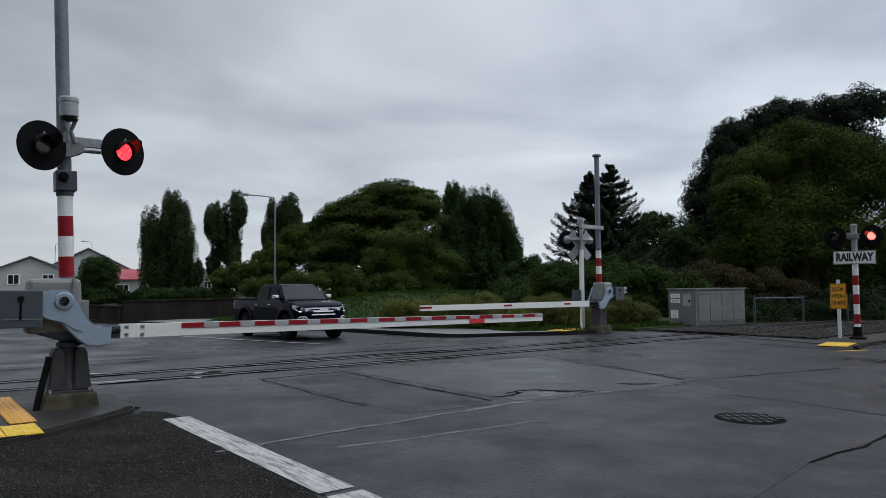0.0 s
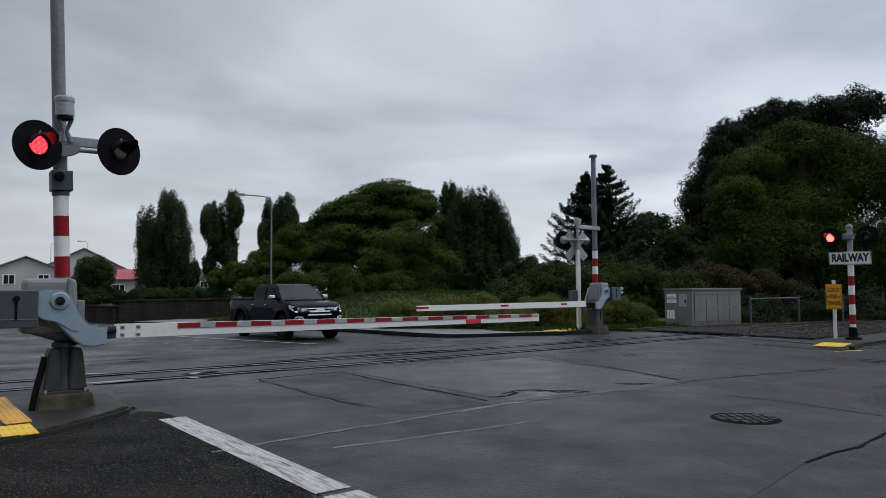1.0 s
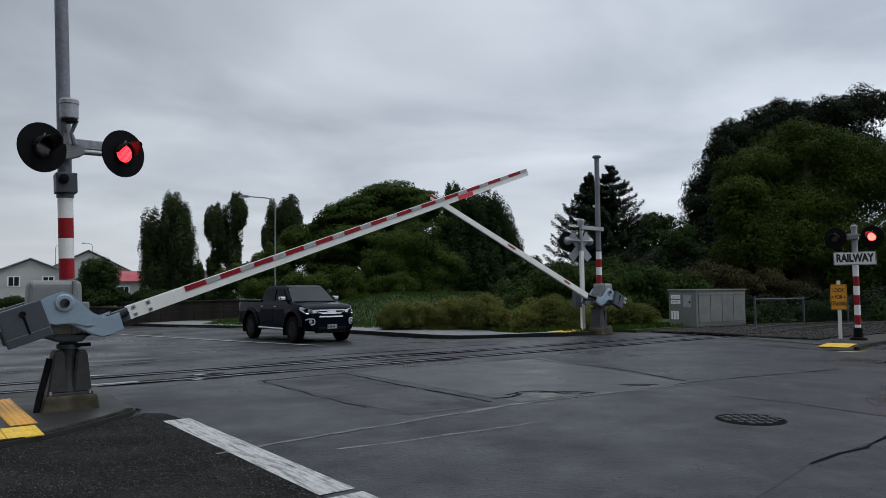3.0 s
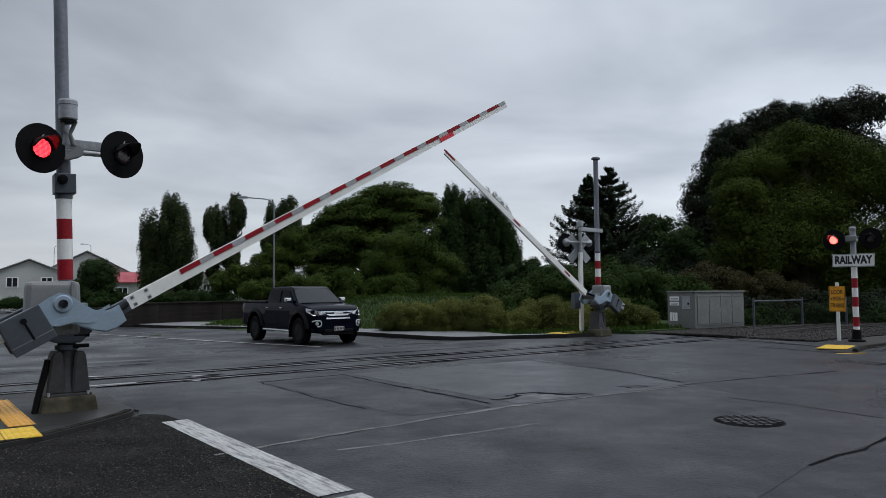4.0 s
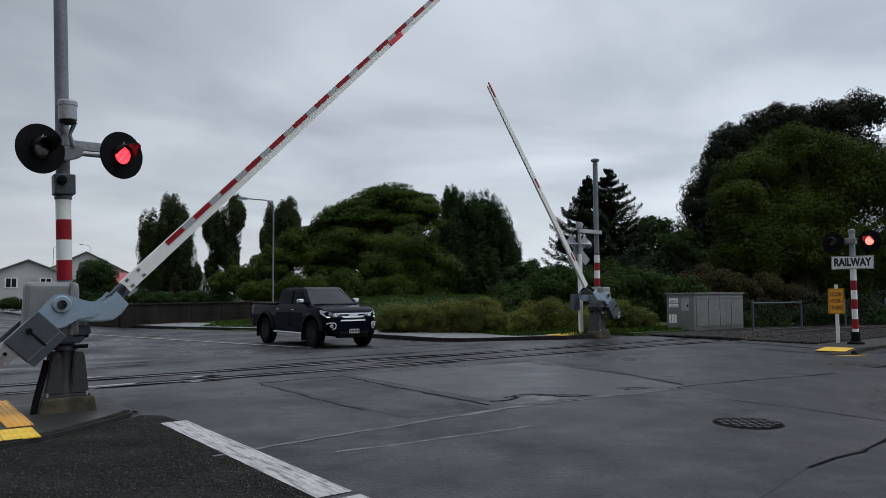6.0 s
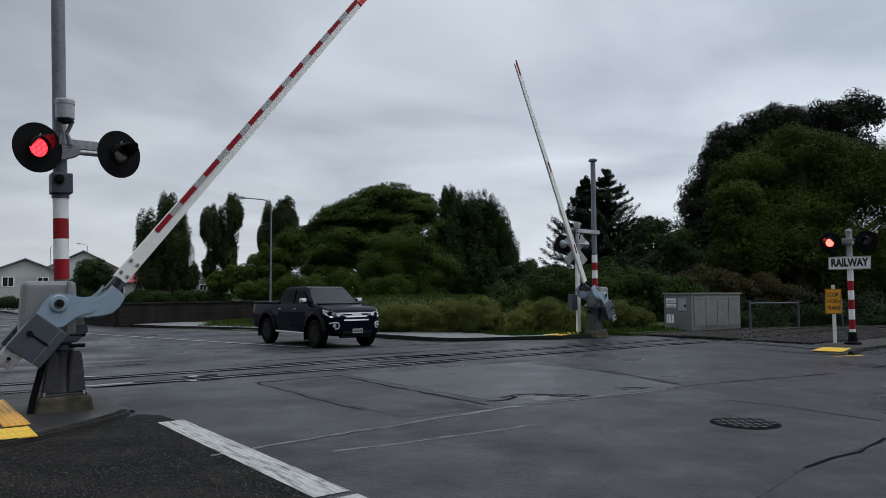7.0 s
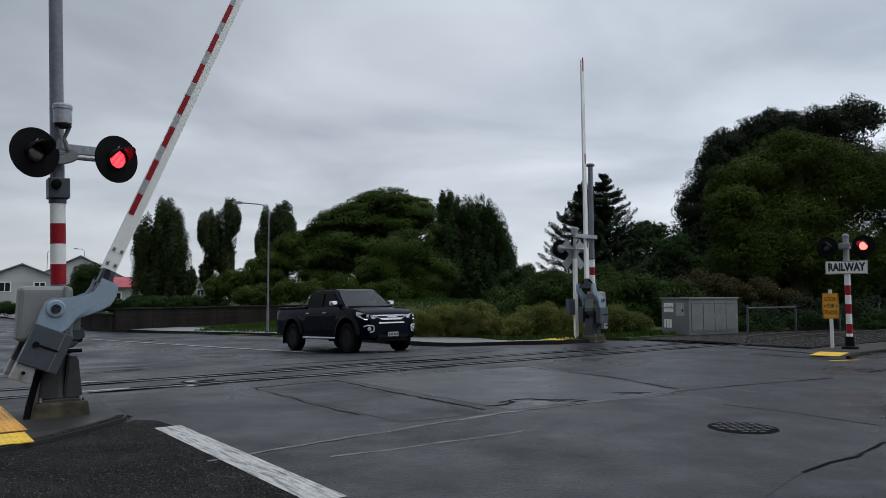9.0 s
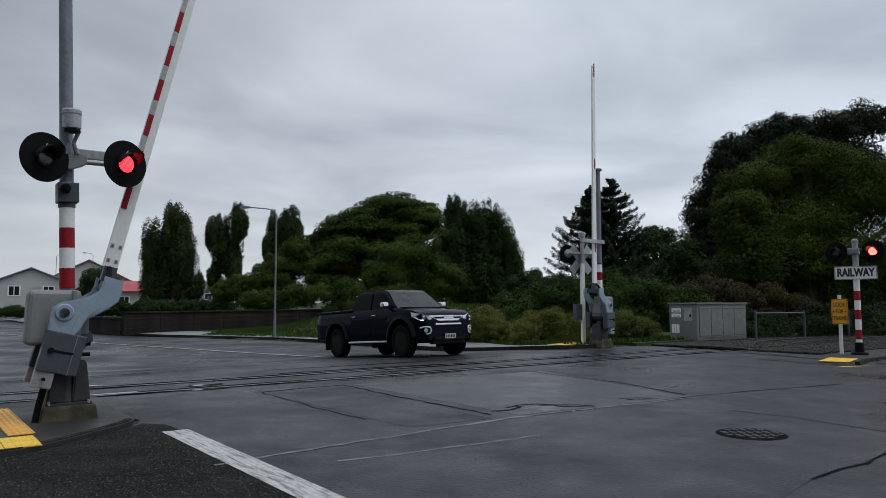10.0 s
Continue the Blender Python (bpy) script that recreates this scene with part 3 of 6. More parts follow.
ASPHALT_NEW = mat("newer_asphalt", (0.031, 0.033, 0.039), 0.38, dark=(0.022, 0.024, 0.029), scale=0.9, fine=50, mix=0.8, bump=0.4, rvar=0.15, grain=0.35, spec=0.45)
for name, pts, mm in (("asphalt_patch", [(-2.85, 11.07), (-1.62, 11.89), (0.56, 8.45), (-0.4, 7.9)], ASPHALT_OLD),
                      ("asphalt_strip", [(-1.9, 6.05), (-0.7, 7.15), (0.76, 8.43), (2.78, 9.72), (3.46, 10.15), (4.57, 7.51), (3.95, 6.5), (2.78, 5.55), (0.6, 3.2)], ASPHALT_OLD),
                      ("asphalt_lane", [(0.9, 8.7), (2.78, 9.85), (3.46, 10.3), (1.9, 14.2), (-1.5, 11.95)], ASPHALT_NEW)):
    bm = bmesh.new()
    vs = [bm.verts.new((x, y, 0.0025)) for x, y in dense(list(pts) + [pts[0]], 0.4, 0.012, 9)[:-1]]
    bmesh.ops.triangulate(bm, faces=[bm.faces.new(vs)])
    tagged(link(name, bm, mm), "patch of asphalt of another age", "road surface", kind="structure")
# ---- trees and shrubs ----
def crown(name, lobes, y, depth, leaf, material, parent, seed, count, shell=0.55, flat=0.0, aspect=0.8, tall=False):
    """Leaves in rounded clumps over each lobe: (x, z, half width, half height), with ragged edges, gaps and a dim inside."""
    rng = np.random.default_rng(seed)
    count, leaf = int(count * 4.9), leaf * 0.41
    pts, nrm, size = [], [], []
    area = sum(rx * rz for _, _, rx, rz in lobes)
    for cx, cz, rx, rz in lobes:
        k = int(count * rx * rz / area)
        ry = min(depth, max(rx, rz * 0.8))
        oy = rng.uniform(-0.3, 0.3) * depth
        mean = (rx * ry * rz) ** (1 / 3)
        clumps = int(18 + 18 * rng.random() + 7 * mean)
        d = rng.normal(size=(clumps, 3)); d /= np.linalg.norm(d, axis=1, keepdims=True)
        cc = d * ((0.63 if tall else 0.57) + 0.22 * rng.random(clumps) + 0.05 * rng.normal(size=clumps))[:, None] * np.array([rx, ry, rz])
        rc = mean * rng.uniform(0.16, 0.40, clumps)
        pick = rng.choice(clumps, k, p=rc ** 2 / (rc ** 2).sum())
        q = rng.normal(size=(k, 3)) + np.array([0, -0.25, 0.35]); q /= np.linalg.norm(q, axis=1, keepdims=True)
        squash = np.array([1.25, 1.25, 0.45]) if flat else np.array([0.62, 0.62, 1.9]) if tall else np.array([1.0, 1.0, 0.85])
        p = cc[pick] + q * squash * (rc[pick] * (0.75 + 0.45 * rng.random(k)))[:, None]
        out = q + np.array([0, 0, 0.22 + flat]) + rng.normal(size=(k, 3)) * 0.34
        inside = rng.random(k) < 0.22
        g = rng.normal(size=(k, 3)); g /= np.linalg.norm(g, axis=1, keepdims=True)
        p[inside] = (g * rng.uniform(0.3, 0.8, (k, 1)) * np.array([rx, ry, rz]))[inside]
        pts.append(p + np.array([cx, y + oy, cz])); nrm.append(out)
        size.append(leaf * rng.uniform(0.5, 1.4, k) * np.where(inside, 1.7, 1.0))
    return leaves_mesh(name, np.concatenate(pts), np.concatenate(nrm), np.concatenate(size), material, parent, rng=rng, aspect=aspect)


def limbs(parent, x, y, z0, top, r, targets, seed):
    rng = random.Random(seed)
    bm = bmesh.new()
    mid = (x + rng.uniform(-0.2, 0.2), y, z0 + (top - z0) * 0.5)
    tube(bm, (x, y, z0 - 0.2), mid, r * 1.3, r * 0.85, 9)
    tube(bm, mid, (x + rng.uniform(-0.3, 0.3), y, top), r * 0.85, r * 0.3, 9)
    part("trunk", bm, BARK, parent)
    for tx, tz in targets:
        bm = bmesh.new()
        z = z0 + (tz - z0) * rng.uniform(0.4, 0.6)
        tube(bm, (x, y, z), (tx, y + rng.uniform(-0.6, 0.6), tz), r * 0.45, r * 0.12, 7)
        part("limb", bm, BARK, parent)


def tree(name, label, category, lobes, y, depth, leaf, material, count, seed, shell=0.5, flat=0.0, r=0.22, trunk=True, group="", tall=False):
    xs = [l[0] for l in lobes]
    x = sum(xs) / len(xs)
    g = fall(x, y) + 0.08
    root = thing(name, pose(0, 0, 0), label, category, group)
    if trunk:
        top = max(l[1] for l in lobes)
        limbs(root, x, y, g, top, r, [(l[0], l[1]) for l in lobes], seed)
    crown("crown", lobes, y, depth, leaf, material, root, seed, count, shell, flat, tall=tall)
    return root


POPLAR = leaf_mat("poplar_leaves", (0.0360, 0.0486, 0.0189), (0.0216, 0.0315, 0.0126))
MIDGREEN = leaf_mat("broad_leaves", (0.0422, 0.0645, 0.0123), (0.0218, 0.0373, 0.0082))
DARKGREEN = leaf_mat("dark_leaves", (0.0270, 0.0470, 0.0152), (0.0160, 0.0291, 0.0104))
LIGHTGREEN = leaf_mat("light_leaves", (0.0460, 0.0667, 0.0126), (0.0253, 0.0415, 0.0090))
RUSTLEAF = leaf_mat("rusty_leaves", (0.0428, 0.0352, 0.0161), (0.0275, 0.0275, 0.0122))
PINELEAF = leaf_mat("pine_needles", (0.0189, 0.0243, 0.0144), (0.0117, 0.0162, 0.0099))
GOLDGREEN = leaf_mat("sunlit_green_leaves", (0.0430, 0.0603, 0.0107), (0.0229, 0.0362, 0.0075))
DARKGREEN2 = leaf_mat("shaded_shrub_leaves", (0.0340, 0.0552, 0.0150), (0.0187, 0.0343, 0.0095))
SHRUB = leaf_mat("shrub_leaves", (0.115, 0.122, 0.030), (0.062, 0.074, 0.022))

tree("poplar", "tall dark green poplar with a ragged pointed crown", "tree", [(-27.9, 9.0, 1.5, 2.7), (-30.0, 6.6, 1.9, 2.8), (-27.3, 6.3, 1.4, 3.5), (-29.4, 3.7, 2.5, 3.2), (-27.3, 2.8, 1.3, 2.4), (-25.9, 3.1, 0.9, 1.5)], 75, 2.5, 0.30, POPLAR, 15000, 1, tall=True)
tree("poplar", "tall thin poplar with gaps low in its crown", "tree", [(-22.2, 9.6, 1.0, 2.2), (-24.5, 8.3, 1.6, 2.3), (-23.4, 6.2, 1.6, 2.5), (-24.8, 4.0, 0.7, 1.7), (-22.4, 4.6, 0.6, 1.8)], 78, 2.0, 0.30, POPLAR, 9000, 2, tall=True)
tree("poplar", "tall poplar behind lighter trees", "tree", [(-16.7, 9.2, 1.5, 2.2), (-18.5, 8.3, 1.2, 2.8), (-17.4, 6.4, 1.8, 2.5), (-19.3, 7.1, 0.7, 1.8)], 79, 2.0, 0.30, POPLAR, 9000, 3, tall=True)
tree("tree", "low round dark tree beside the houses", "tree", [(-29.8, 3.1, 1.7, 1.3), (-30.1, 1.9, 1.8, 1.2), (-30.0, 0.9, 1.9, 1.0)], 62, 1.8, 0.22, DARKGREEN, 7000, 4)
tree("tree", "broad spreading tree with layered green foliage", "tree", [(-6.0, 8.7, 3.2, 1.4), (-8.3, 7.4, 2.6, 1.5), (-2.6, 9.0, 2.6, 1.4), (-10.2, 5.4, 2.2, 1.6), (-4.6, 9.3, 3.5, 1.4), (-7.0, 8.0, 3.3, 1.5), (-9.0, 6.8, 2.8, 1.5), (-10.9, 6.3, 1.5, 1.1), (-3.1, 7.8, 3.8, 1.7), (-6.5, 5.3, 5.4, 2.2), (-9.4, 3.9, 2.9, 2.2), (-1.3, 8.7, 1.5, 1.2)], 62, 4.5, 0.28, MIDGREEN, 40000, 5, flat=0.7, r=0.4)
tree("tree", "dense round-headed green tree", "tree", [(-2.3, 4.2, 2.6, 1.8), (-3.7, 2.9, 2.2, 1.7), (-0.6, 3.0, 1.9, 1.7), (-2.2, 1.8, 3.2, 1.4)], 50, 2.6, 0.20, MIDGREEN, 22000, 6)
tree("tree", "tall dark tree with several pointed tops", "tree", [(1.3, 9.3, 1.4, 1.8), (3.9, 8.8, 1.8, 1.9), (5.4, 6.2, 1.8, 3.2), (3.0, 5.7, 2.7, 3.7), (0.9, 6.2, 2.1, 3.2), (6.5, 4.6, 1.1, 2.7), (3.0, 2.5, 3.5, 2.5)], 68, 3.5, 0.30, DARKGREEN, 26000, 7, r=0.35, tall=True)
tree("tree", "lighter green tree before the poplars", "tree", [(-11.3, 5.0, 1.4, 1.7), (-12.9, 3.7, 1.8, 1.8), (-15.1, 2.4, 1.7, 1.2), (-17.0, 2.2, 1.2, 1.0), (-13.5, 1.8, 3.4, 1.2)], 56, 2.5, 0.22, LIGHTGREEN, 16000, 8)
tree("tree", "low dark trees glimpsed between taller crowns", "tree", [(6.4, 2.5, 1.7, 1.5), (8.2, 2.0, 1.7, 1.3), (5.2, 1.2, 2.0, 1.3), (8.0, 0.8, 2.4, 1.0)], 54, 1.6, 0.22, DARKGREEN, 8000, 17)
tree("hedge", "loose mixed green hedge behind the wall", "hedge", [(-6.6, 1.9, 2.2, 0.9), (-9.5, 1.7, 1.8, 0.8), (-3.4, 1.6, 2.2, 0.8), (-12, 1.5, 1.8, 0.8), (-5, 0.9, 4, 0.8)], 47, 1.4, 0.15, MIDGREEN, 14000, 9, trunk=False)
tree("tree", "dark tree beside the conifer", "tree", [(16.6, 6.3, 1.8, 1.2), (16.1, 4.7, 2.6, 2.0), (15.5, 2.6, 3.4, 2.2), (18.6, 4.2, 2.0, 2.4), (19.4, 2.2, 2.2, 2.2)], 55, 2.2, 0.25, DARKGREEN, 10000, 10)
tree("shrubbery", "tall green shrubs behind the far gate", "shrub", [(3.2, 0.6, 1.6, 1.1), (2.0, 0.3, 1.3, 0.9), (5.6, 0.4, 1.6, 1.1), (10.4, 0.3, 1.6, 1.0), (5.1, 1.5, 1.6, 1.2), (7.2, 1.5, 1.8, 1.5), (9.2, 1.4, 1.6, 1.3), (4.5, 0.6, 1.3, 0.9), (8.4, 0.4, 1.6, 0.9), (11, 0.9, 1.6, 1.2)], 33, 1.6, 0.13, DARKGREEN2, 34000, 11, trunk=False)
tree("shrubbery", "rust-tinted shrubs behind the equipment cabinet", "shrub", [(13.5, 1.6, 1.9, 1.1), (15.9, 1.0, 2.2, 1.2), (17.6, 0.5, 1.5, 1.2), (13, 0.5, 2, 0.9)], 36, 1.5, 0.13, RUSTLEAF, 18000, 12, trunk=False)
tree("tree", "huge dense green tree overhanging the railway", "tree", [(20.6, 9.3, 3.1, 1.7), (18.0, 7.6, 2.6, 2.1), (22.7, 7.2, 3.5, 2.8), (19.5, 5.3, 4.1, 2.5), (16.3, 5.7, 1.7, 1.9), (22.2, 3.1, 3.5, 2.8), (17.5, 3.5, 3.1, 1.9), (26.5, 6.5, 3, 4.5)], 40, 4.0, 0.17, GOLDGREEN, 60000, 13, r=0.5)
tree("pine", "old dark pine standing behind a green tree", "tree", [(27.5, 15.0, 2.16, 1.44), (25.3, 14.0, 2.04, 1.68), (23.0, 12.8, 2.04, 1.92), (21.4, 11.0, 1.56, 2.40), (20.2, 8.3, 1.80, 2.16), (24.3, 10.5, 3.12, 3.12), (33.4, 15.4, 3.12, 1.44), (29.8, 14.5, 2.64, 1.56), (31, 12, 4.80, 3.00), (22.0, 5.0, 4.20, 3.60), (26.2, 12.6, 2.6, 1.9), (28.5, 13.2, 2.4, 1.8), (22.9, 8.5, 2.4, 2.6), (21.0, 6.0, 1.9, 2.2)], 56, 3.0, 0.26, PINELEAF, 34000, 14, r=0.45)
tree("undergrowth", "dark undergrowth beyond the railway fence", "shrub", [(16, 1.5, 3, 2.0), (20, 1.5, 3.5, 2.2), (24.5, 1.6, 3.5, 2.4), (29, 2.5, 4, 3.5)], 44, 1.6, 0.2, PINELEAF, 22000, 15, trunk=False)


CONIFERLEAF = leaf_mat("conifer_needles", (0.034, 0.048, 0.028), (0.020, 0.030, 0.018))


def conifer(x, y, height, spread, seed):
    root = thing("conifer", pose(x, y, fall(x, y) + 0.05), "dark green conifer with drooping layered branches", "tree")
    rng = np.random.default_rng(seed)
    part("trunk", tube(bmesh.new(), (0, 0, -0.2), (0, 0, height * 0.97), 0.2, 0.02, 9), BARK, root)
    pts, nrm, size = [], [], []
    k = 0
    z = 0.8
    while z < height * 0.99:
        f = 1 - z / height
        n = 10 + int(7 * f)
        for i in range(n):
            a = rng.uniform(0, 2 * np.pi)
            L = spread * (0.10 + 0.95 * f ** 0.78) * rng.uniform(0.7, 1.15)
            if f < 0.12:
                L *= 0.6
            m = int(200 + 420 * L / spread)
            t = rng.random(m) ** 0.7
            w = (0.04 + 0.32 * (1 - t) * t * 2) * L * 0.36
            off = rng.normal(size=m) * w
            px = np.cos(a) * t * L - np.sin(a) * off
            py = np.sin(a) * t * L + np.cos(a) * off
            pz = z + rng.uniform(-0.12, 0.12) - t * L * 0.16 + 0.34 * t ** 3 * L + rng.normal(size=m) * 0.07 - np.abs(off) * 0.45
            pts.append(np.stack([px, py, pz], 1))
            nrm.append(np.stack([np.cos(a) * 0.3 + rng.normal(size=m) * .3, np.sin(a) * 0.3 + rng.normal(size=m) * .3, np.ones(m)], 1))
            size.append(rng.uniform(0.04, 0.10, m))
        z += 0.36 + 0.16 * f
    leaves_mesh("crown", np.concatenate(pts), np.concatenate(nrm), np.concatenate(size), CONIFERLEAF, root, aspect=1.2, rng=rng)
    return root


conifer(10.55, 45, 9.15, 4.2, 21)
conifer(9.5, 46, 8.9, 4.0, 22)
tree("undergrowth", "dark low undergrowth behind the trackside fence", "shrub", [(12.6, 0.4, 1.5, 0.8), (15.2, 0.4, 1.7, 0.9), (18.2, 0.5, 1.9, 1.0), (21.5, 0.6, 2.2, 1.1), (25.5, 0.7, 2.4, 1.3)], 29, 1.0, 0.13, PINELEAF, 12000, 16, trunk=False)
# ---- the two gates ----
def flasher(name, parent, x, y, z, turn, label="", plate_mat=None):
    """One lamp head: background disc, hood, lens of always-lit diodes and an added dark shutter that stands for their
    off spells. It faces its own -y.
    """
    head = part(name, lathe(bmesh.new(), [(0.0, 0.0), (0.272, 0.0), (0.277, 0.004), (0.277, 0.012), (0.272, 0.016), (0.13, 0.018), (0.125, 0.05), (0.0, 0.052)], pose(0, 0, 0, -90), 48), BLACK, parent, label)
    head.matrix_local = pose(x, y, z, 0, 0, turn)
    bm = bmesh.new()
    n = 26
    rows = []
    for k, (rr, yy) in enumerate(((0.125, -0.002), (0.123, -0.10), (0.12, -0.19), (0.116, -0.28))):
        row = []
        for i in range(n + 1):
            a = math.radians(-5 + 190 * i / n)
            cut = yy * (0.3 + 0.7 * max(0.0, math.sin(a)) ** 0.9)
            row.append(bm.verts.new((rr * math.cos(a), cut if k else yy, rr * math.sin(a))))
        rows.append(row)
    for a, b in zip(rows, rows[1:]):
        for i in range(n):
            bm.faces.new((a[i], a[i + 1], b[i + 1], b[i]))
    bmesh.ops.solidify(bm, geom=bm.faces[:], thickness=0.004)
    part("hood", bm, HOODMAT, head, smooth=True)
    part("lens_rim", lathe(bmesh.new(), [(0.106, 0.0), (0.118, 0.0), (0.118, 0.02), (0.106, 0.02), (0.106, 0.0)], pose(0, 0, 0, 90), 32, False), BLACK, head)
    # rows of lit diodes
    bm = bmesh.new()
    lathe(bm, [(0.104, 0.004), (0.0, 0.0042)], pose(0, 0, 0, 90), 24)
    part("diode_plate", bm, plate_mat or LEDBACK, head)
    bm = bmesh.new()
    for i in range(-7, 8):
        for j in range(-7, 8):
            px, pz = i * 0.0136, j * 0.0136
            if math.hypot(px, pz) < 0.100:
                bmesh.ops.create_cone(bm, cap_ends=True, segments=6, radius1=0.0052, radius2=0.0035, depth=0.006, matrix=Matrix.Translation((px, -0.008, pz)) @ pose(0, 0, 0, 90))
    part("diodes", bm, LEDRED, head, "glowing red diodes")
    # added disc, no real lamp part: hides the glowing diodes when the lamp is off
    shutter = part("shutter", lathe(bmesh.new(), [(0.1055, -0.011), (0.1055, 0.003), (0.07, 0.009), (0.0, 0.012)], pose(0, 0, 0, 90), 24), LENSOFF, head, "added dark disc for the unlit spells of the lens", smooth=True)
    part("back_shell", lathe(bmesh.new(), [(0.13, 0.0), (0.125, 0.06), (0.10, 0.12), (0.05, 0.15), (0.0, 0.155)], pose(0, 0.01, 0, -90)), GALV, head, smooth=True)
    part("visor_clip", tube(bmesh.new(), (0.0, -0.004, 0.125), (0.02, -0.01, 0.158), 0.006, n=8), GALV, head)
    return head, shutter


LEDBACK = glow("lit_red_lens", (1.0, 0.012, 0.03), 0.45)


def gate(m, label, sides, lean=0.0, reach=7.51, lit=True, beam=(-0.38, 0.62)):
    """Mast, bell, lamps, mechanism and swinging arm. Local x runs along the lowered arm, y away from its own traffic."""
    g = thing("level_crossing_gate", m, label, "crossing gate", "crossing gates")
    # plinth and pedestal
    part("plinth", box(bmesh.new(), -0.29, 0.31, -0.27, 0.27, 0.0, 0.21, 0.03, 0.12), MOSSY, g, "mossy chipped concrete plinth")
    # two tapered side flanges round a central column
    ped = part("pedestal", lathe(bmesh.new(), [(0.17, 0.21), (0.165, 0.26), (0.115, 0.45), (0.10, 0.70), (0.095, 0.90)], None, 24), PEDESTAL, g, "dark weathered aluminium pedestal", smooth=True)
    part("base_flange", box(bmesh.new(), -0.235, 0.235, -0.21, 0.21, 0.20, 0.24, 0.006), PEDESTAL, ped)
    for sx in (-1, 1):
        part("flange", plate(bmesh.new(), [(sx * 0.03, 0.235), (sx * 0.225, 0.235), (sx * 0.175, 0.66), (sx * 0.15, 0.705), (sx * 0.085, 0.71), (sx * 0.06, 0.66)], -0.185, 0.12, 0.018), PEDESTAL, ped)
    part("column_clamp", lathe(bmesh.new(), [(0.10, 0.72), (0.125, 0.725), (0.125, 0.77), (0.10, 0.775)]), IRON, ped)
    for z in (0.765, 0.885):
        part("clamp_bolt", tube(bmesh.new(), (0.05, -0.13, z), (0.21, -0.13, z), 0.022, n=10), BLACK, ped)
    for sx in (-1, 1):
        for sy in (-1, 1):
            part("anchor_bolt", tube(bmesh.new(), (sx * 0.2, sy * 0.2, 0.22), (sx * 0.2, sy * 0.2, 0.262), 0.016, n=6), GALV, g)
    bm = bmesh.new()
    prev = Vector((-0.20, -0.1, 0.62))
    for q in ((-0.24, -0.13, 0.45), (-0.30, -0.16, 0.2), (-0.33, -0.18, 0.03)):
        tube(bm, prev, q, 0.035, n=10)
        prev = Vector(q)
    part("cable_conduit", bm, BLACK, g)
    # mast, slightly out of plumb
    tilt = pose(0, 0, 0.7) @ pose(0, 0, 0, 0, lean, 0) @ pose(0, 0, -0.7)
    lower = set(g.children)
    bm = bmesh.new()
    tube(bm, (0, 0, 0.74), (0, 0, 5.28), 0.078, 0.072, 24)
    part("mast", bm, MASTGREY, g, smooth=False)
    part("mast_cap", lathe(bmesh.new(), [(0.078, 5.24), (0.125, 5.26), (0.13, 5.30), (0.10, 5.33), (0.0, 5.34)]), MASTGREY, g)
    for k, (z0, z1) in enumerate(((1.52, 1.752), (1.752, 1.985), (1.985, 2.218), (2.218, 2.45))):
        part("band", lathe(bmesh.new(), [(0.0815, z0), (0.0815, z1)], None, 32, False), RED if k % 2 == 0 else SIGNWHITE, g, "red reflective band" if k % 2 == 0 else "white reflective band", smooth=True)
    part("collar", lathe(bmesh.new(), [(0.08, 2.45), (0.092, 2.455), (0.092, 2.50), (0.08, 2.505)]), IRON, g)
    if lit:
        part("junction_box", box(bmesh.new(), -0.105, 0.115, -0.12, 0.11, 2.505, 2.735, 0.012), IRON, g)
        part("gland", lathe(bmesh.new(), [(0.055, 0.0), (0.05, 0.05), (0.02, 0.06), (0.0, 0.06)], pose(-0.03, -0.13, 2.66, 90)), BLACK, g)
        # bell
        bell = part("bell", lathe(bmesh.new(), [(0.085, 3.335), (0.098, 3.345), (0.098, 3.50), (0.104, 3.505), (0.104, 3.545), (0.09, 3.565), (0.0, 3.57)], pose(0.03, -0.20, 0)), GALV, g, "galvanised drum bell", smooth=False)
        part("bell_gong", lathe(bmesh.new(), [(0.085, 3.30), (0.085, 3.335)], pose(0.03, -0.20, 0)), BLACK, bell)
        bm = bmesh.new()
        for sx in (-1, 1):
            tube(bm, (0.03 + sx * 0.075, -0.20, 3.33), (0.03 + sx * 0.02, -0.17, 3.18), 0.026, 0.02, 10)
            tube(bm, (0.03 + sx * 0.02, -0.17, 3.18), (0.03 + sx * 0.06, -0.15, 3.06), 0.02, 0.03, 10)
        part("bell_bracket", bm, HOUSING, g)
        # crossarms and clamp
        bm = bmesh.new()
        plate(bm, [(-0.12, 2.92), (0.02, 2.88), (0.14, 2.92), (0.20, 2.96), (0.20, 3.02), (0.14, 3.06), (-0.10, 3.07)], -0.15, -0.09, 0.01)
        part("lamp_clamp", bm, HOUSING, g, "pale cast clamp plate")
        for k in range(3):
            part("casting_mark", box(bmesh.new(), -0.07 + 0.01 * k, 0.09 - 0.02 * k, -0.153, -0.150, 3.03 - 0.03 * k, 3.036 - 0.03 * k), GALV, g)
    for ob in set(g.children) - lower:
        ob.matrix_local = tilt
    if lit:
        part("crossarm", tube(bmesh.new(), (-0.42, -0.12, 2.985), (0.52, -0.12, 2.985), 0.03, n=14), GALV, g)
    part("rear_crossarm", box(bmesh.new(), beam[0], beam[1], 0.06, 0.12, 3.06, 3.17, 0.008), GALV, g)
    lamps = []
    for x, z in (((-0.335, 2.97), (0.505, 2.985)) if lit else ()):
        head, sh = flasher("flashing_lamp", g, x, -0.27, z, 23)
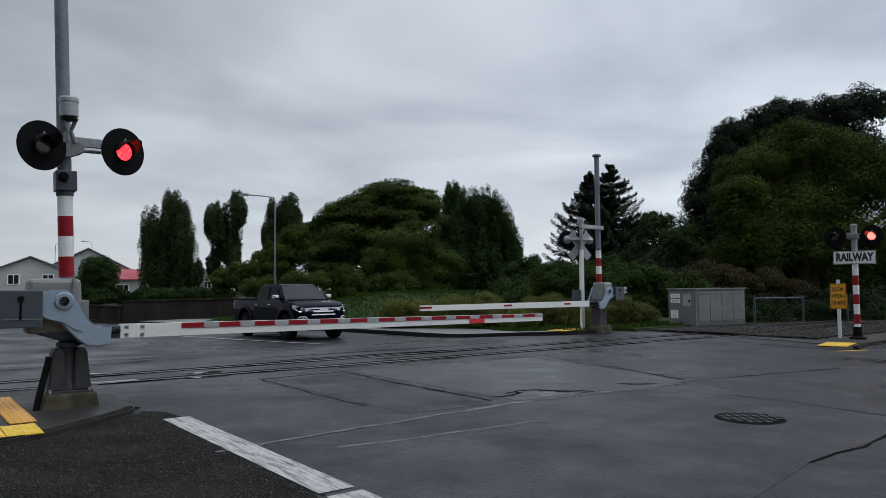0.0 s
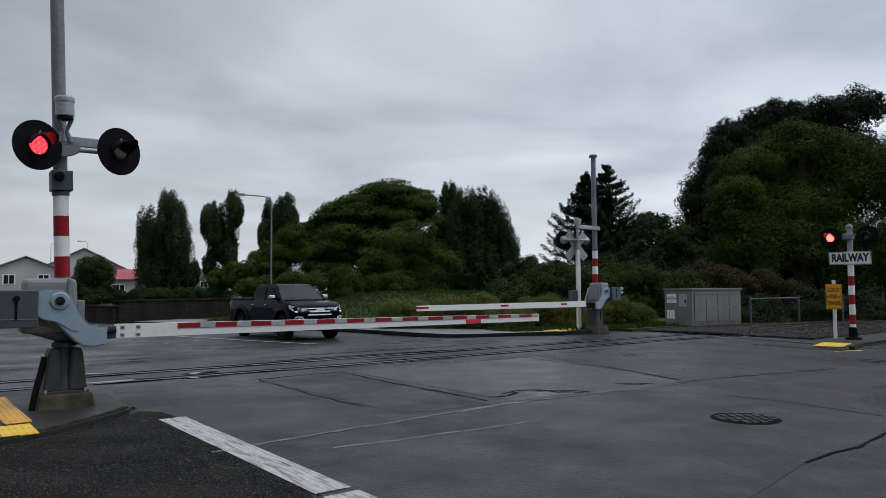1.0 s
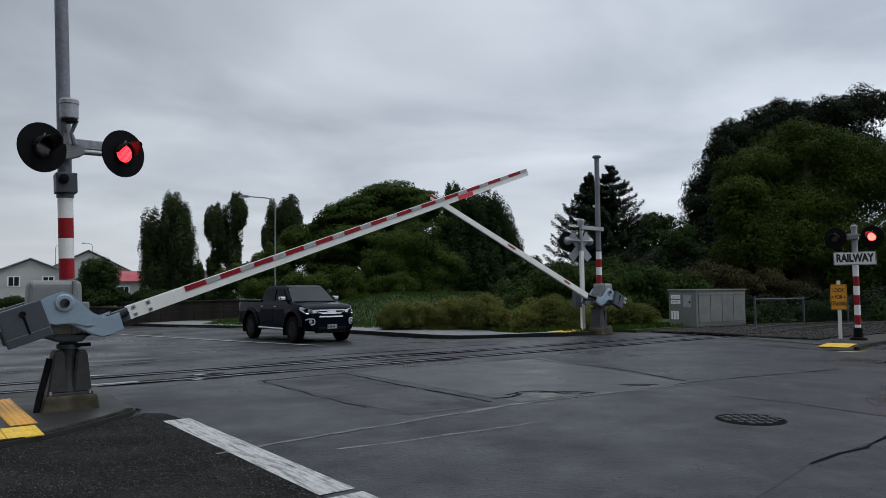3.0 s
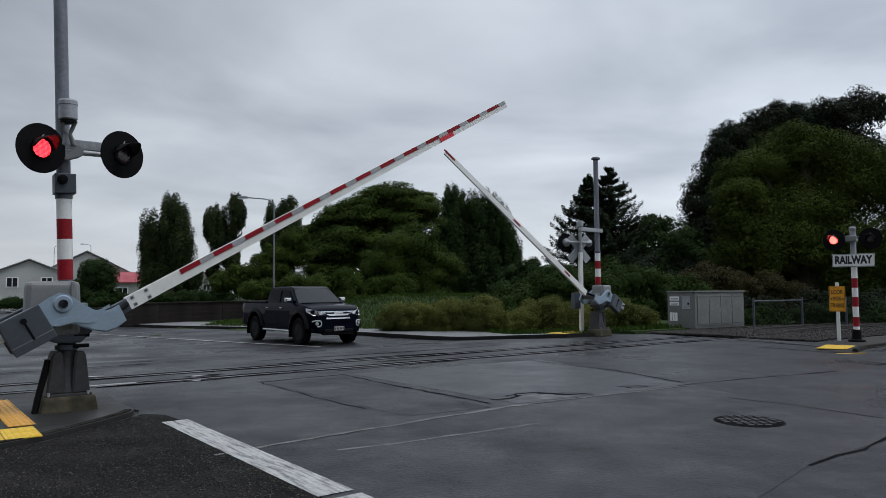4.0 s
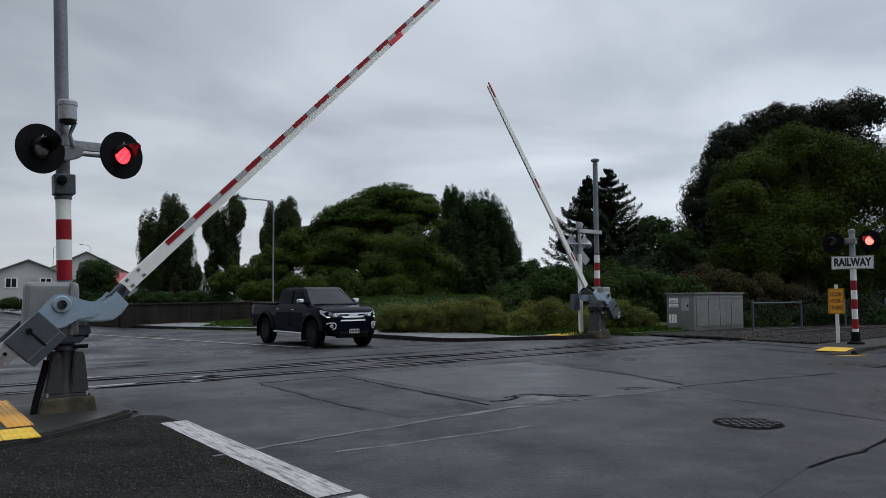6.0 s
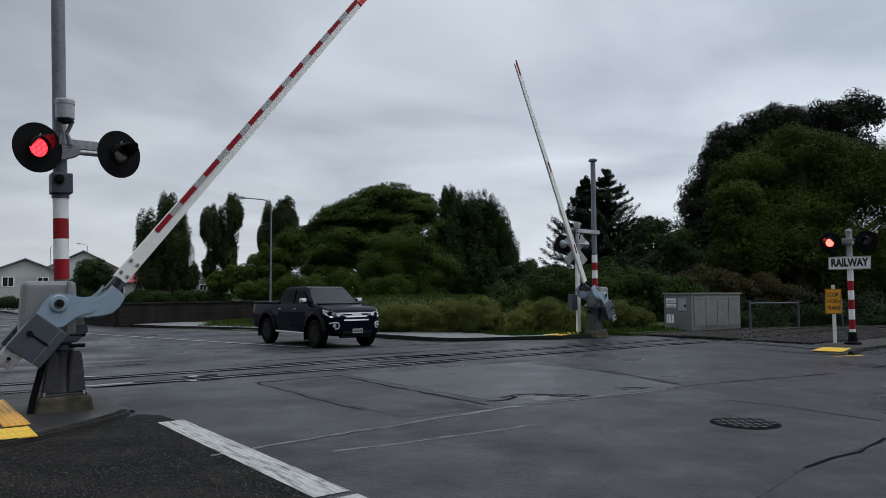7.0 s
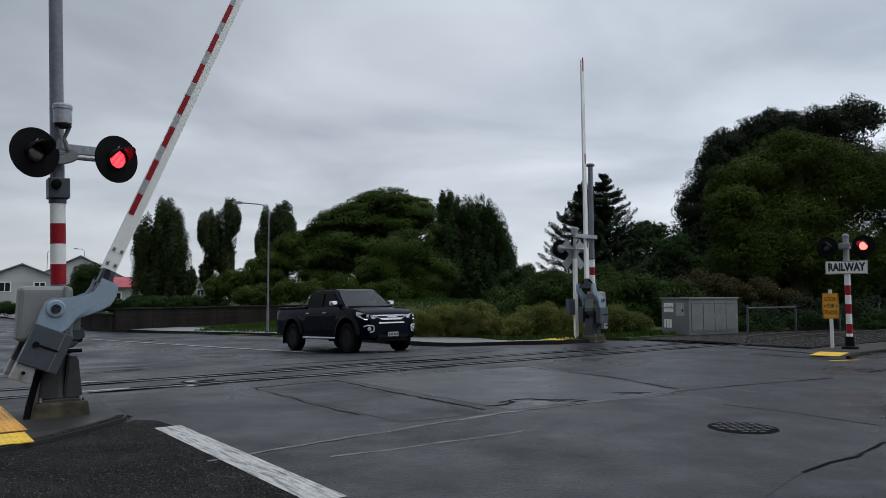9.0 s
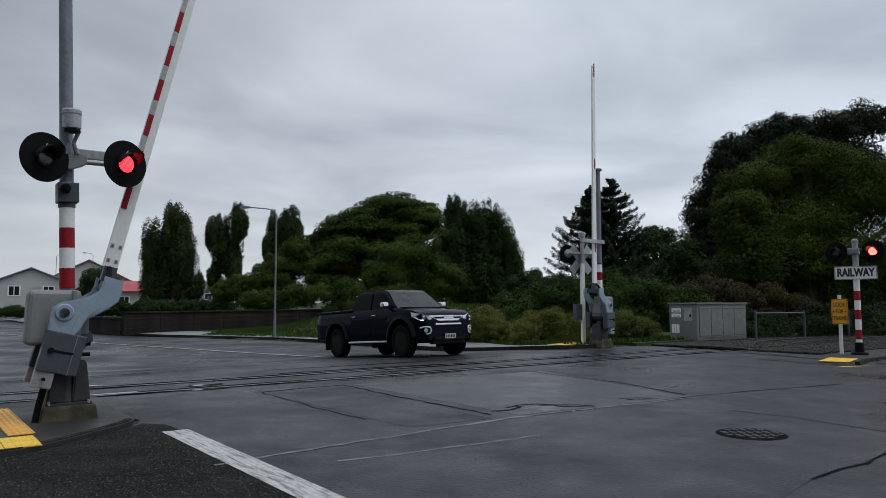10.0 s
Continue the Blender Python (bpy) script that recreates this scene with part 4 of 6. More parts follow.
        part("lamp_neck", tube(bmesh.new(), (0, 0.02, 0), (0, 0.16, 0), 0.035, n=12), GALV, head)
        lamps.append(sh)
    # mechanism housing
    bm = bmesh.new()
    box(bm, -0.45, 0.13, -0.17, 0.20, 0.88, 1.50, 0.08, 0.08, seg=4)
    part("mechanism_housing", bm, HOUSING, g, "light grey rounded mechanism housing", smooth=False)
    part("housing_strap", box(bmesh.new(), 0.005, 0.045, -0.18, 0.21, 0.90, 1.495, 0.01), HOUSING, g)
    bm = bmesh.new()
    plate(bm, [(-0.44, 0.98), (-0.34, 0.88), (-0.12, 0.80), (0.12, 0.80), (0.24, 0.92), (0.22, 1.02), (-0.42, 1.04)], -0.15, 0.15, 0.02)
    part("housing_base", bm, IRON, g)
    part("junction_plate", box(bmesh.new(), 0.10, 0.19, -0.14, 0.14, 0.95, 1.25, 0.015), HOUSING, g)
    part("shaft", tube(bmesh.new(), (-0.09, -0.33, 1.245), (-0.09, 0.33, 1.245), 0.05, n=20), IRON, g)
    # the swinging part: pivot at the shaft
    arm = new("arm_assembly")
    arm.parent = g
    arm.empty_display_size = 0.2
    arm.matrix_local = pose(-0.09, 0, 1.245)
    out = [(-0.33, 0.09), (-0.10, 0.125), (0.03, 0.125), (0.10, 0.066), (0.14, -0.02), (0.18, -0.105), (0.24, -0.21), (0.32, -0.285), (0.40, -0.305), (0.50, -0.30), (0.49, -0.50), (0.36, -0.525), (0.24, -0.51), (0.15, -0.44), (0.066, -0.35), (-0.03, -0.24), (-0.148, -0.14), (-0.33, -0.10)]
    web = [(-0.30, -0.10), (-0.03, -0.14), (0.10, -0.22), (0.20, -0.34), (0.12, -0.33), (0.0, -0.24), (-0.16, -0.20)]
    for sy in (-1, 1):
        y0, y1 = (-0.29, -0.235) if sy < 0 else (0.235, 0.29)
        br = part("support_arm", plate(bmesh.new(), out, y0, y1, 0.014), CASTBLUE, arm, "pale blue-grey cast support arm")
        part("hub", tube(bmesh.new(), (0, sy * 0.295, 0), (0, sy * 0.312, 0), 0.10, 0.085, 28), CASTBLUE, br)
        part("hub_bolt", tube(bmesh.new(), (0, sy * 0.30, 0), (0, sy * 0.33, 0), 0.046, n=16), BLACK, br)
        part("rib", plate(bmesh.new(), web, sy * 0.262 - 0.04, sy * 0.262 + 0.04, 0.006), CASTBLUE, br)
        bm = bmesh.new()
        box(bm, -0.66, -0.215, sy * 0.305 - 0.075, sy * 0.305 + 0.075, -0.285, 0.12, 0.012)
        cw = part("counterweight", bm, IRON, arm, "dark grey iron counterweight block")
        fy = sy * 0.305 - 0.077 if sy < 0 else sy * 0.305 + 0.077
        part("slot", box(bmesh.new(), -0.437, -0.412, fy - 0.004, fy + 0.004, -0.20, 0.05, 0.003), BLACK, cw)
        part("clamp_nut", tube(bmesh.new(), (-0.424, fy - 0.02, 0.03), (-0.424, fy + 0.02, 0.03), 0.034, n=6), BLACK, cw)
        part("weight_seam", box(bmesh.new(), -0.66, -0.215, fy - 0.003, fy + 0.003, -0.195, -0.187), HOUSING, cw)
        part("weight_block", box(bmesh.new(), -0.84, -0.65, sy * 0.30 - 0.06, sy * 0.30 + 0.06, -0.08, 0.12, 0.02), GALV, arm)
    part("cross_tie", box(bmesh.new(), 0.36, 0.48, -0.24, 0.24, -0.41, -0.34, 0.006), IRON, arm)
    part("rear_tie", box(bmesh.new(), -0.64, -0.30, -0.24, 0.24, 0.02, 0.06, 0.006), IRON, arm)
    part("tie_rod", tube(bmesh.new(), (-0.74, -0.42, 0.02), (-0.74, 0.42, 0.02), 0.018, n=10), BLACK, arm)
    part("arm_clamp", box(bmesh.new(), 0.46, 0.64, -0.055, 0.055, -0.45, -0.30, 0.008), IRON, arm)
    bm = bmesh.new()
    for sy in (-0.24, 0.24):
        tube(bm, (0.44, sy, -0.36), (0.62, sy * 0.2, -0.36), 0.03, n=8)
    part("shear_bracket", bm, BLACK, arm)
    # tapered board
    bm = bmesh.new()
    vs = []
    for x, h, t in ((0.63, 0.082, 0.035), (2.2, 0.078, 0.03), (reach, 0.062, 0.02)):
        vs.append([bm.verts.new((x, yy, -0.365 + zz)) for yy, zz in ((-t, -h), (t, -h), (t, h), (-t, h))])
    for a, b in zip(vs, vs[1:]):
        for i in range(4):
            bm.faces.new((a[i], a[(i + 1) % 4], b[(i + 1) % 4], b[i]))
    bm.faces.new(vs[0]); bm.faces.new(vs[-1])
    bmesh.ops.recalc_face_normals(bm, faces=bm.faces[:])
    board = part("arm_board", bm, WHITE, arm, "long white tapered barrier arm")
    for bx in (0.71, 0.89):
        for bz in (-0.41, -0.32):
            part("bolt_plate", box(bmesh.new(), bx - 0.025, bx + 0.025, -0.04, -0.034, bz - 0.02, bz + 0.02, 0.003), GALV, board)
            part("bolt", tube(bmesh.new(), (bx, -0.039, bz), (bx, -0.05, bz), 0.010, n=6), IRON, board)
    for sy, start, period, red in sides:
        x = start
        k = 0
        while x < reach - 0.07:
            L = red if k % 2 == 0 else period - red
            x1 = min(reach - 0.02, x + L)
            f = (x + x1) / 2
            h = 0.082 - 0.020 * (f - 0.9) / 6.5
            t = 0.035 - 0.015 * (f - 0.9) / 6.5
            yy = sy * (t + 0.003)
            b2 = bmesh.new()
            box(b2, x + 0.002, x1 - 0.002, yy - 0.004, yy + 0.004, -0.365 + h * 0.16, -0.365 + h * 0.97)
            part("reflector", b2, RED if k % 2 == 0 else GREYTAPE, board, "red reflective strip" if k % 2 == 0 else "grey reflective strip")
            x, k = x1, k + 1
    return g, arm, lamps
near_gate, near_arm, near_sh = gate(pose(-4.31, 8.30, 0, 0, 0, 35.6), "railway crossing gate with red flashing lamps and a striped arm", [(-1, 1.35, 0.475, 0.28)], -2.1)
far_gate, far_arm, far_sh = gate(pose(4.63, 21.35, 0, 0, 0, 223.5), "railway crossing gate across the rails, seen from behind", [(-1, 1.35, 0.475, 0.28)], 0.0, 7.2, False, (-0.12, 0.98))
far_board = [o for o in far_arm.children if o.name.startswith("arm_board")][0]
for x, L in ((1.55, 0.28), (4.05, 0.30), (6.85, 0.42)):
    f = x + L / 2
    t = 0.035 - 0.015 * (f - 0.9) / 6.5
    part("reflector", box(bmesh.new(), x, x + L, t - 0.001, t + 0.006, -0.375, -0.33), RED, far_board, "red reflective strip")
# a low red reflector hangs on the near arm
near_board = [o for o in near_arm.children if o.name.startswith("arm_board")][0]
part("hanging_reflector", box(bmesh.new(), 5.90, 6.20, -0.036, -0.02, -0.43, -0.36, 0.003), REDBRIGHT, near_board, "bright red hanging reflector")

# ---- pickup truck ----
TRUCKPAINT = mat("black_blue_car_paint", (0.0022, 0.0032, 0.009), 0.14, 0.0, scale=1.5, fine=60, mix=0.4, rvar=0.05, spec=0.05)
TRIM = mat("dark_plastic_trim", (0.008, 0.008, 0.009), 0.6, scale=3, fine=60, spec=0.08)
TYRE = mat("tyre_rubber", (0.008, 0.008, 0.008), 0.8, scale=6, fine=80, bump=0.3, spec=0.04)
RIM = mat("black_rim", (0.006, 0.006, 0.007), 0.5, 0.0, scale=6, fine=60, spec=0.08)
CHROME = mat("chrome", (0.62, 0.63, 0.66), 0.16, 0.95, scale=3, fine=30, mix=0.2, rvar=0.04)
SILVERTRIM = mat("silver_trim", (0.62, 0.63, 0.65), 0.4, 0.4, scale=3, fine=30, mix=0.3)
GLASSDARK = mat("tinted_glass", (0.0015, 0.0018, 0.002), 0.05, 0.0, scale=2, fine=10, mix=0.2, rvar=0.02, spec=0.05)
# Raised grey base: part of the sky's reflection is in the colour.
WINDSCREEN = mat("windscreen_sky_tint", (0.04, 0.047, 0.053), 0.10, 0.0, scale=2, fine=10, mix=0.1, rvar=0.02, spec=0.7, grain=0.04)
LAMPGLASS = mat("headlamp_glass", (0.48, 0.50, 0.53), 0.12, 0.1, scale=9, fine=30, mix=0.8, rvar=0.05)
LAMPLIT = glow("daytime_lamp", (0.95, 0.97, 1.0), 1.2)
PLATEWHITE = mat("number_plate", (0.42, 0.42, 0.41), 0.4, scale=4, fine=40)


def arch(cx, r, n=12, z0=0.40, base=0.46):
    """Points round a wheel opening, from front to back."""
    a0 = math.asin((base - z0) / r)
    return [(cx + r * math.cos(a0 + (math.pi - 2 * a0) * i / n), z0 + r * math.sin(a0 + (math.pi - 2 * a0) * i / n)) for i in range(n + 1)]


def pickup(m):
    t = thing("pickup_truck", m, "black double-cab pickup truck with chrome grille and mirrors", "pickup truck")
    # lower body with wheel openings and a load bed at the back
    def top_at(x):
        return float(np.interp(x, [-4.28, -4.2, -2.05, -0.45, -0.20, 0.45, 0.70, 0.84, 0.92], [1.20, 1.235, 1.25, 1.25, 1.23, 1.14, 1.07, 0.98, 0.87]))

    def low_at(x):
        z = float(np.interp(x, [-4.28, -4.1, -3.6, 0.6, 0.92], [0.60, 0.52, 0.44, 0.42, 0.42]))
        for cx in (0.0, -3.095):
            if abs(x - cx) < 0.55:
                z = max(z, 0.41 + math.sqrt(0.3025 - (x - cx) ** 2))
        return z

    def half_at(x, z):
        w = float(np.interp(z, [0.4, 0.62, 0.85, 1.0, 1.12, 1.22, 1.26], [0.855, 0.895, 0.905, 0.90, 0.875, 0.835, 0.80]))
        if x > 0.15:
            w *= 1 - 0.24 * ((x - 0.15) / 0.77) ** 2
        if x < -4.1:
            w *= 1 - 0.05 * (-4.1 - x) / 0.18
        return w

    xs = sorted({round(v, 4) for v in [-4.28 + i * 5.2 / 52 for i in range(53)] + [cx + 0.55 * math.cos(math.pi * i / 20) * 0.9999 for cx in (0.0, -3.095) for i in range(21)]})
    bm = bmesh.new()
    rows = []
    for x in xs:
        t1, t0 = top_at(x), low_at(x)
        zs = [t0 + (t1 - t0) * k / 8 for k in range(9)]
        right = [bm.verts.new((x, -half_at(x, z), z)) for z in zs]
        hw = half_at(x, t1)
        roof = [bm.verts.new((x, hw * q, t1 + (0.025 * (1 - q * q) if x > -0.3 else 0.0))) for q in (-0.85, -0.5, 0.0, 0.5, 0.85)]
        left = [bm.verts.new((x, half_at(x, z), z)) for z in reversed(zs)]
        rows.append(right + roof + left)
    for a, b in zip(rows, rows[1:]):
        for i in range(len(a)):
            k = (i + 1) % len(a)
            bm.faces.new((a[i], b[i], b[k], a[k]))
    bm.faces.new(rows[0]); bm.faces.new(list(reversed(rows[-1])))
    bmesh.ops.recalc_face_normals(bm, faces=bm.faces[:])
    shell = part("body", bm, TRUCKPAINT, t, "glossy black lower body", smooth=True)
    shell.data.set_sharp_from_angle(angle=radians(38))
    # load bed: dark inside and rails
    part("bed_liner", box(bmesh.new(), -4.16, -2.46, -0.72, 0.72, 1.236, 1.252), TRIM, t)
    for sy in (-1, 1):
        part("bed_rail", box(bmesh.new(), -4.24, -2.42, sy * 0.80 - 0.05, sy * 0.80 + 0.05, 1.235, 1.295, 0.02), TRUCKPAINT, t)
    part("tailgate", box(bmesh.new(), -4.30, -4.22, -0.80, 0.80, 0.72, 1.29, 0.02), TRUCKPAINT, t)
    part("rear_bumper", box(bmesh.new(), -4.40, -4.20, -0.80, 0.80, 0.50, 0.68, 0.03), TRIM, t)
    part("underbody", box(bmesh.new(), -4.1, 0.7, -0.55, 0.55, 0.34, 0.56, 0.04), TRIM, t)
    # cab
    bm = bmesh.new()
    prof = [((-2.42, 1.22), 0.80), ((-2.38, 1.50), 0.745), ((-2.30, 1.755), 0.685), ((-2.10, 1.815), 0.66), ((-1.50, 1.84), 0.66), ((-1.00, 1.825), 0.655), ((-0.83, 1.78), 0.66), ((-0.51, 1.50), 0.735), ((-0.14, 1.22), 0.80)]
    base = [bm.verts.new((x, s * h, z)) for s in (-1, 1) for (x, z), h in prof]
    k = len(prof)
    L, Rr = base[:k], base[k:]
    for i in range(k - 1):
        bm.faces.new((L[i], L[i + 1], Rr[i + 1], Rr[i]))
    bm.faces.new(list(reversed(L))); bm.faces.new(Rr)
    bm.faces.new((L[0], Rr[0], Rr[-1], L[-1]))
    bmesh.ops.recalc_face_normals(bm, faces=bm.faces[:])
    bmesh.ops.bevel(bm, geom=[e for e in bm.edges if abs(e.verts[0].co.y) > 0.5 and e.verts[0].co.y * e.verts[1].co.y > 0 and min(e.verts[0].co.z, e.verts[1].co.z) > 1.3], offset=0.045, segments=3, affect="EDGES")
    cab = part("cab", bm, TRUCKPAINT, t, "black double cab", smooth=False)

    def pane(name, pts, y_of, sy, off=0.018, material=GLASSDARK):
        bm = bmesh.new()
        a = [bm.verts.new((x, sy * (y_of(z) + off), z)) for x, z in pts]
        b = [bm.verts.new((x, sy * (y_of(z) - 0.01), z)) for x, z in pts]
        bm.faces.new(a); bm.faces.new(list(reversed(b)))
        for i in range(len(pts)):
            bm.faces.new((a[i], b[i], b[(i + 1) % len(pts)], a[(i + 1) % len(pts)]))
        bmesh.ops.recalc_face_normals(bm, faces=bm.faces[:])
        return part(name, bm, material, cab)

    side = lambda z: 0.80 - 0.055 * (z - 1.22) / 0.28 if z < 1.5 else 0.745 - 0.06 * (z - 1.5) / 0.255
    for sy in (-1, 1):
        pane("side_window", [(-2.28, 1.31), (-1.42, 1.30), (-1.42, 1.72), (-2.14, 1.71), (-2.23, 1.62)], side, sy)
        pane("side_window", [(-1.34, 1.30), (-0.46, 1.28), (-0.56, 1.40), (-0.92, 1.70), (-1.34, 1.72)], side, sy)
        part("window_trim", box(bmesh.new(), -2.32, -0.42, sy * 0.818 - 0.006, sy * 0.818 + 0.006, 1.262, 1.28), TRIM, cab)
        for x0, x1 in ((-2.36, -1.38), (-1.38, -0.60)):
            d = part("door", box(bmesh.new(), x0 + 0.012, x1 - 0.012, sy * 0.892 - 0.014, sy * 0.892 + 0.014, 0.60, 1.02, 0.012), TRUCKPAINT, t)
            part("door_handle", box(bmesh.new(), x0 + 0.08, x0 + 0.26, sy * 0.902 - 0.012, sy * 0.902 + 0.012, 1.075, 1.105, 0.006), CHROME, d, "chrome door handle")
        mir = part("mirror", box(bmesh.new(), -0.60, -0.46, sy * 0.95 - 0.10, sy * 0.95 + 0.10, 1.25, 1.39, 0.045, seg=3), CHROME, t, "chrome wing mirror")
        part("mirror_stalk", box(bmesh.new(), -0.56, -0.48, sy * 0.86 - 0.06, sy * 0.86 + 0.06, 1.24, 1.31, 0.015), TRIM, mir)
        # flares, steps, mudflaps
        for cx in (0.0, -3.095):
            bm = bmesh.new()
            a = arch(cx, 0.545, 14, 0.41, 0.50)
            b = arch(cx, 0.64, 14, 0.41, 0.50)
            yo, yi = 0.955, 0.86
            ra = [bm.verts.new((x, sy * yo, z)) for x, z in a]
            rb = [bm.verts.new((x, sy * (yo - 0.03), z)) for x, z in b]
            rc = [bm.verts.new((x, sy * yi, z)) for x, z in b]
            rd = [bm.verts.new((x, sy * yi, z)) for x, z in a]
            for rows in ((ra, rb), (rb, rc), (rc, rd), (rd, ra)):
                for i in range(14):
                    bm.faces.new((rows[0][i], rows[0][i + 1], rows[1][i + 1], rows[1][i]))
            for e in (0, 14):
                bm.faces.new((ra[e], rb[e], rc[e], rd[e]))
            bmesh.ops.recalc_face_normals(bm, faces=bm.faces[:])
            part("wheel_flare", bm, TRIM, t, "matt dark grey wheel flare")
            part("mudflap", box(bmesh.new(), cx - 0.60, cx - 0.575, sy * 0.80 - 0.13, sy * 0.80 + 0.13, 0.20, 0.62), TYRE, t)
        part("side_step", tube(bmesh.new(), (-2.45, sy * 0.90, 0.40), (-0.62, sy * 0.90, 0.40), 0.027, n=12), SILVERTRIM, t, "silver tubular side step")
        for x in (-2.1, -1.0):
            part("step_bracket", box(bmesh.new(), x - 0.03, x + 0.03, sy * 0.75 - 0.12, sy * 0.75 + 0.12, 0.37, 0.46), TRIM, t)
        # headlamp, fog lamp
        bm = bmesh.new()
        pts = [(0.44, 0.895, 1.10), (0.50, 0.905, 0.99), (0.78, 0.80, 0.885), (0.89, 0.64, 0.875), (0.925, 0.53, 0.92), (0.88, 0.60, 0.99), (0.72, 0.785, 1.055)]
        va = [bm.verts.new((x, sy * y, z)) for x, y, z in pts]
        vb = [bm.verts.new((x - 0.06, sy * (y - 0.07), z)) for x, y, z in pts]
        bm.faces.new(va); bm.faces.new(list(reversed(vb)))
        for i in range(len(pts)):
            bm.faces.new((va[i], vb[i], vb[(i + 1) % len(pts)], va[(i + 1) % len(pts)]))
        bmesh.ops.recalc_face_normals(bm, faces=bm.faces[:])
        hl = part("headlamp", bm, LAMPGLASS, t, "clear headlamp with a bright lower edge")
        part("lamp_strip", tube(bmesh.new(), (0.78, sy * 0.80, 0.893), (0.90, sy * 0.63, 0.883), 0.012, n=8), LAMPLIT, hl)
        part("projector", lathe(bmesh.new(), [(0.055, 0), (0.05, 0.02), (0.0, 0.03)], pose(0.86, sy * 0.74, 0.95, 0, 90, sy * 35)), CHROME, hl)
        bm = bmesh.new()
        loop = [(0.78, 0.82, 0.705), (0.88, 0.74, 0.735), (0.965, 0.62, 0.725), (0.985, 0.59, 0.67), (0.975, 0.61, 0.575), (0.92, 0.70, 0.555)]
        for p, q in zip(loop, loop[1:]):
            tube(bm, (p[0], sy * p[1], p[2]), (q[0], sy * q[1], q[2]), 0.017, n=8)
        fb = part("fog_bezel", bm, SILVERTRIM, t, "silver fog lamp bezel")
        part("fog_lamp", lathe(bmesh.new(), [(0.055, 0), (0.05, 0.03), (0.0, 0.04)], pose(0.90, sy * 0.70, 0.645, 0, 90, sy * 38)), LAMPGLASS, fb)
    # windscreen
    bm = bmesh.new()
    w = [(-0.19, 0.755, 1.262), (-0.51, 0.69, 1.505), (-0.82, 0.60, 1.748)]
    rows = [[bm.verts.new((x + 0.016 + 0.03 * (1 - (q / 6) ** 2), y * q / 6, z + 0.012 + 0.018 * (1 - (q / 6) ** 2))) for q in range(-6, 7)] for x, y, z in w]
    for a, b in zip(rows, rows[1:]):
        for i in range(12):
            bm.faces.new((a[i], a[i + 1], b[i + 1], b[i]))
    bmesh.ops.solidify(bm, geom=bm.faces[:], thickness=0.006)
    ws = part("windscreen", bm, WINDSCREEN, cab, "windscreen with some sky reflection put into its grey")
    part("windscreen_sticker", box(bmesh.new(), -0.345, -0.335, 0.50, 0.60, 1.33, 1.40), PLATEWHITE, cab)
    part("cowl", box(bmesh.new(), -0.30, -0.12, -0.70, 0.70, 1.235, 1.262, 0.01), TRIM, t)
    # grille
    def nose(name, outline, x0, material, parent, thick=0.03, label=""):
        """A plate across the nose from (y, z) pairs, curved back towards the sides."""
        bm = bmesh.new()
        f = lambda y, z: x0 - 0.20 * (abs(y) / 0.75) ** 2 - 0.22 * (z - 0.86)
        a = [bm.verts.new((f(y, z), y, z)) for y, z in outline]
        b = [bm.verts.new((f(y, z) - thick, y, z)) for y, z in outline]
        fa = bm.faces.new(a)
        bm.faces.new(list(reversed(b)))
        for i in range(len(outline)):
            bm.faces.new((a[i], b[i], b[(i + 1) % len(outline)], a[(i + 1) % len(outline)]))
        bmesh.ops.recalc_face_normals(bm, faces=bm.faces[:])
        bmesh.ops.triangulate(bm, faces=bm.faces[:])
        return part(name, bm, material, parent, label)

    def span(hw0, hw1, z0, z1, k=8):
        low = [(-hw0 + 2 * hw0 * i / k, z0) for i in range(k + 1)]
        return low + [(hw1 - 2 * hw1 * i / k, z1) for i in range(k + 1)]

    gr = nose("grille", span(0.47, 0.60, 0.775, 1.005), 0.965, CHROME, t, 0.06, "broad chrome grille")
    nose("grille_slot", span(0.40, 0.46, 0.925, 0.972), 0.972, BLACK, gr, 0.02)
    nose("grille_slot", span(0.36, 0.42, 0.815, 0.872), 0.972, BLACK, gr, 0.02)
    nose("badge_bar", span(0.15, 0.15, 0.93, 0.965, 4), 0.980, SILVERTRIM, gr, 0.01)
    # bumper
    bm = box(bmesh.new(), 0.70, 0.985, -0.80, 0.80, 0.37, 0.74, 0.06, seg=3)
    for v in bm.verts:
        if v.co.x > 0.85:
            v.co.x -= 0.26 * (v.co.y / 0.80) ** 2
    part("front_bumper", bm, TRUCKPAINT, t)
    part("lower_intake", box(bmesh.new(), 0.93, 0.992, -0.48, 0.48, 0.40, 0.48, 0.008), TRIM, t)
    part("skid_plate", box(bmesh.new(), 0.72, 0.93, -0.5, 0.5, 0.30, 0.40, 0.02), TRIM, t)
    npl = part("number_plate", box(bmesh.new(), 0.99, 1.003, -0.165, 0.165, 0.43, 0.55, 0.004), PLATEWHITE, t, "white number plate")
    for i in range(6):
        y = -0.128 + i * 0.051
        part("plate_bar", box(bmesh.new(), 1.003, 1.005, y - 0.017, y + 0.017, 0.455, 0.525), LETTER, npl)
    part("aerial", tube(bmesh.new(), (-1.6, 0.3, 1.815), (-1.72, 0.3, 1.93), 0.006, n=6), BLACK, t)
    # the cab sits low and well back
    for ob in [cab, *cab.children, *[o for o in t.children_recursive if o.name.startswith("mirror")]]:
        for v in ob.data.vertices:
            v.co.x -= 0.09
            v.co.z += 0.02 if ob.name.startswith("mirror") else -0.07
    # a short blunt nose
    for ob in t.children_recursive:
        for v in ob.data.vertices:
            if v.co.x > 0.40:
                v.co.x = 0.40 + (v.co.x - 0.40) * 0.76
    # wheels
    wheels = []
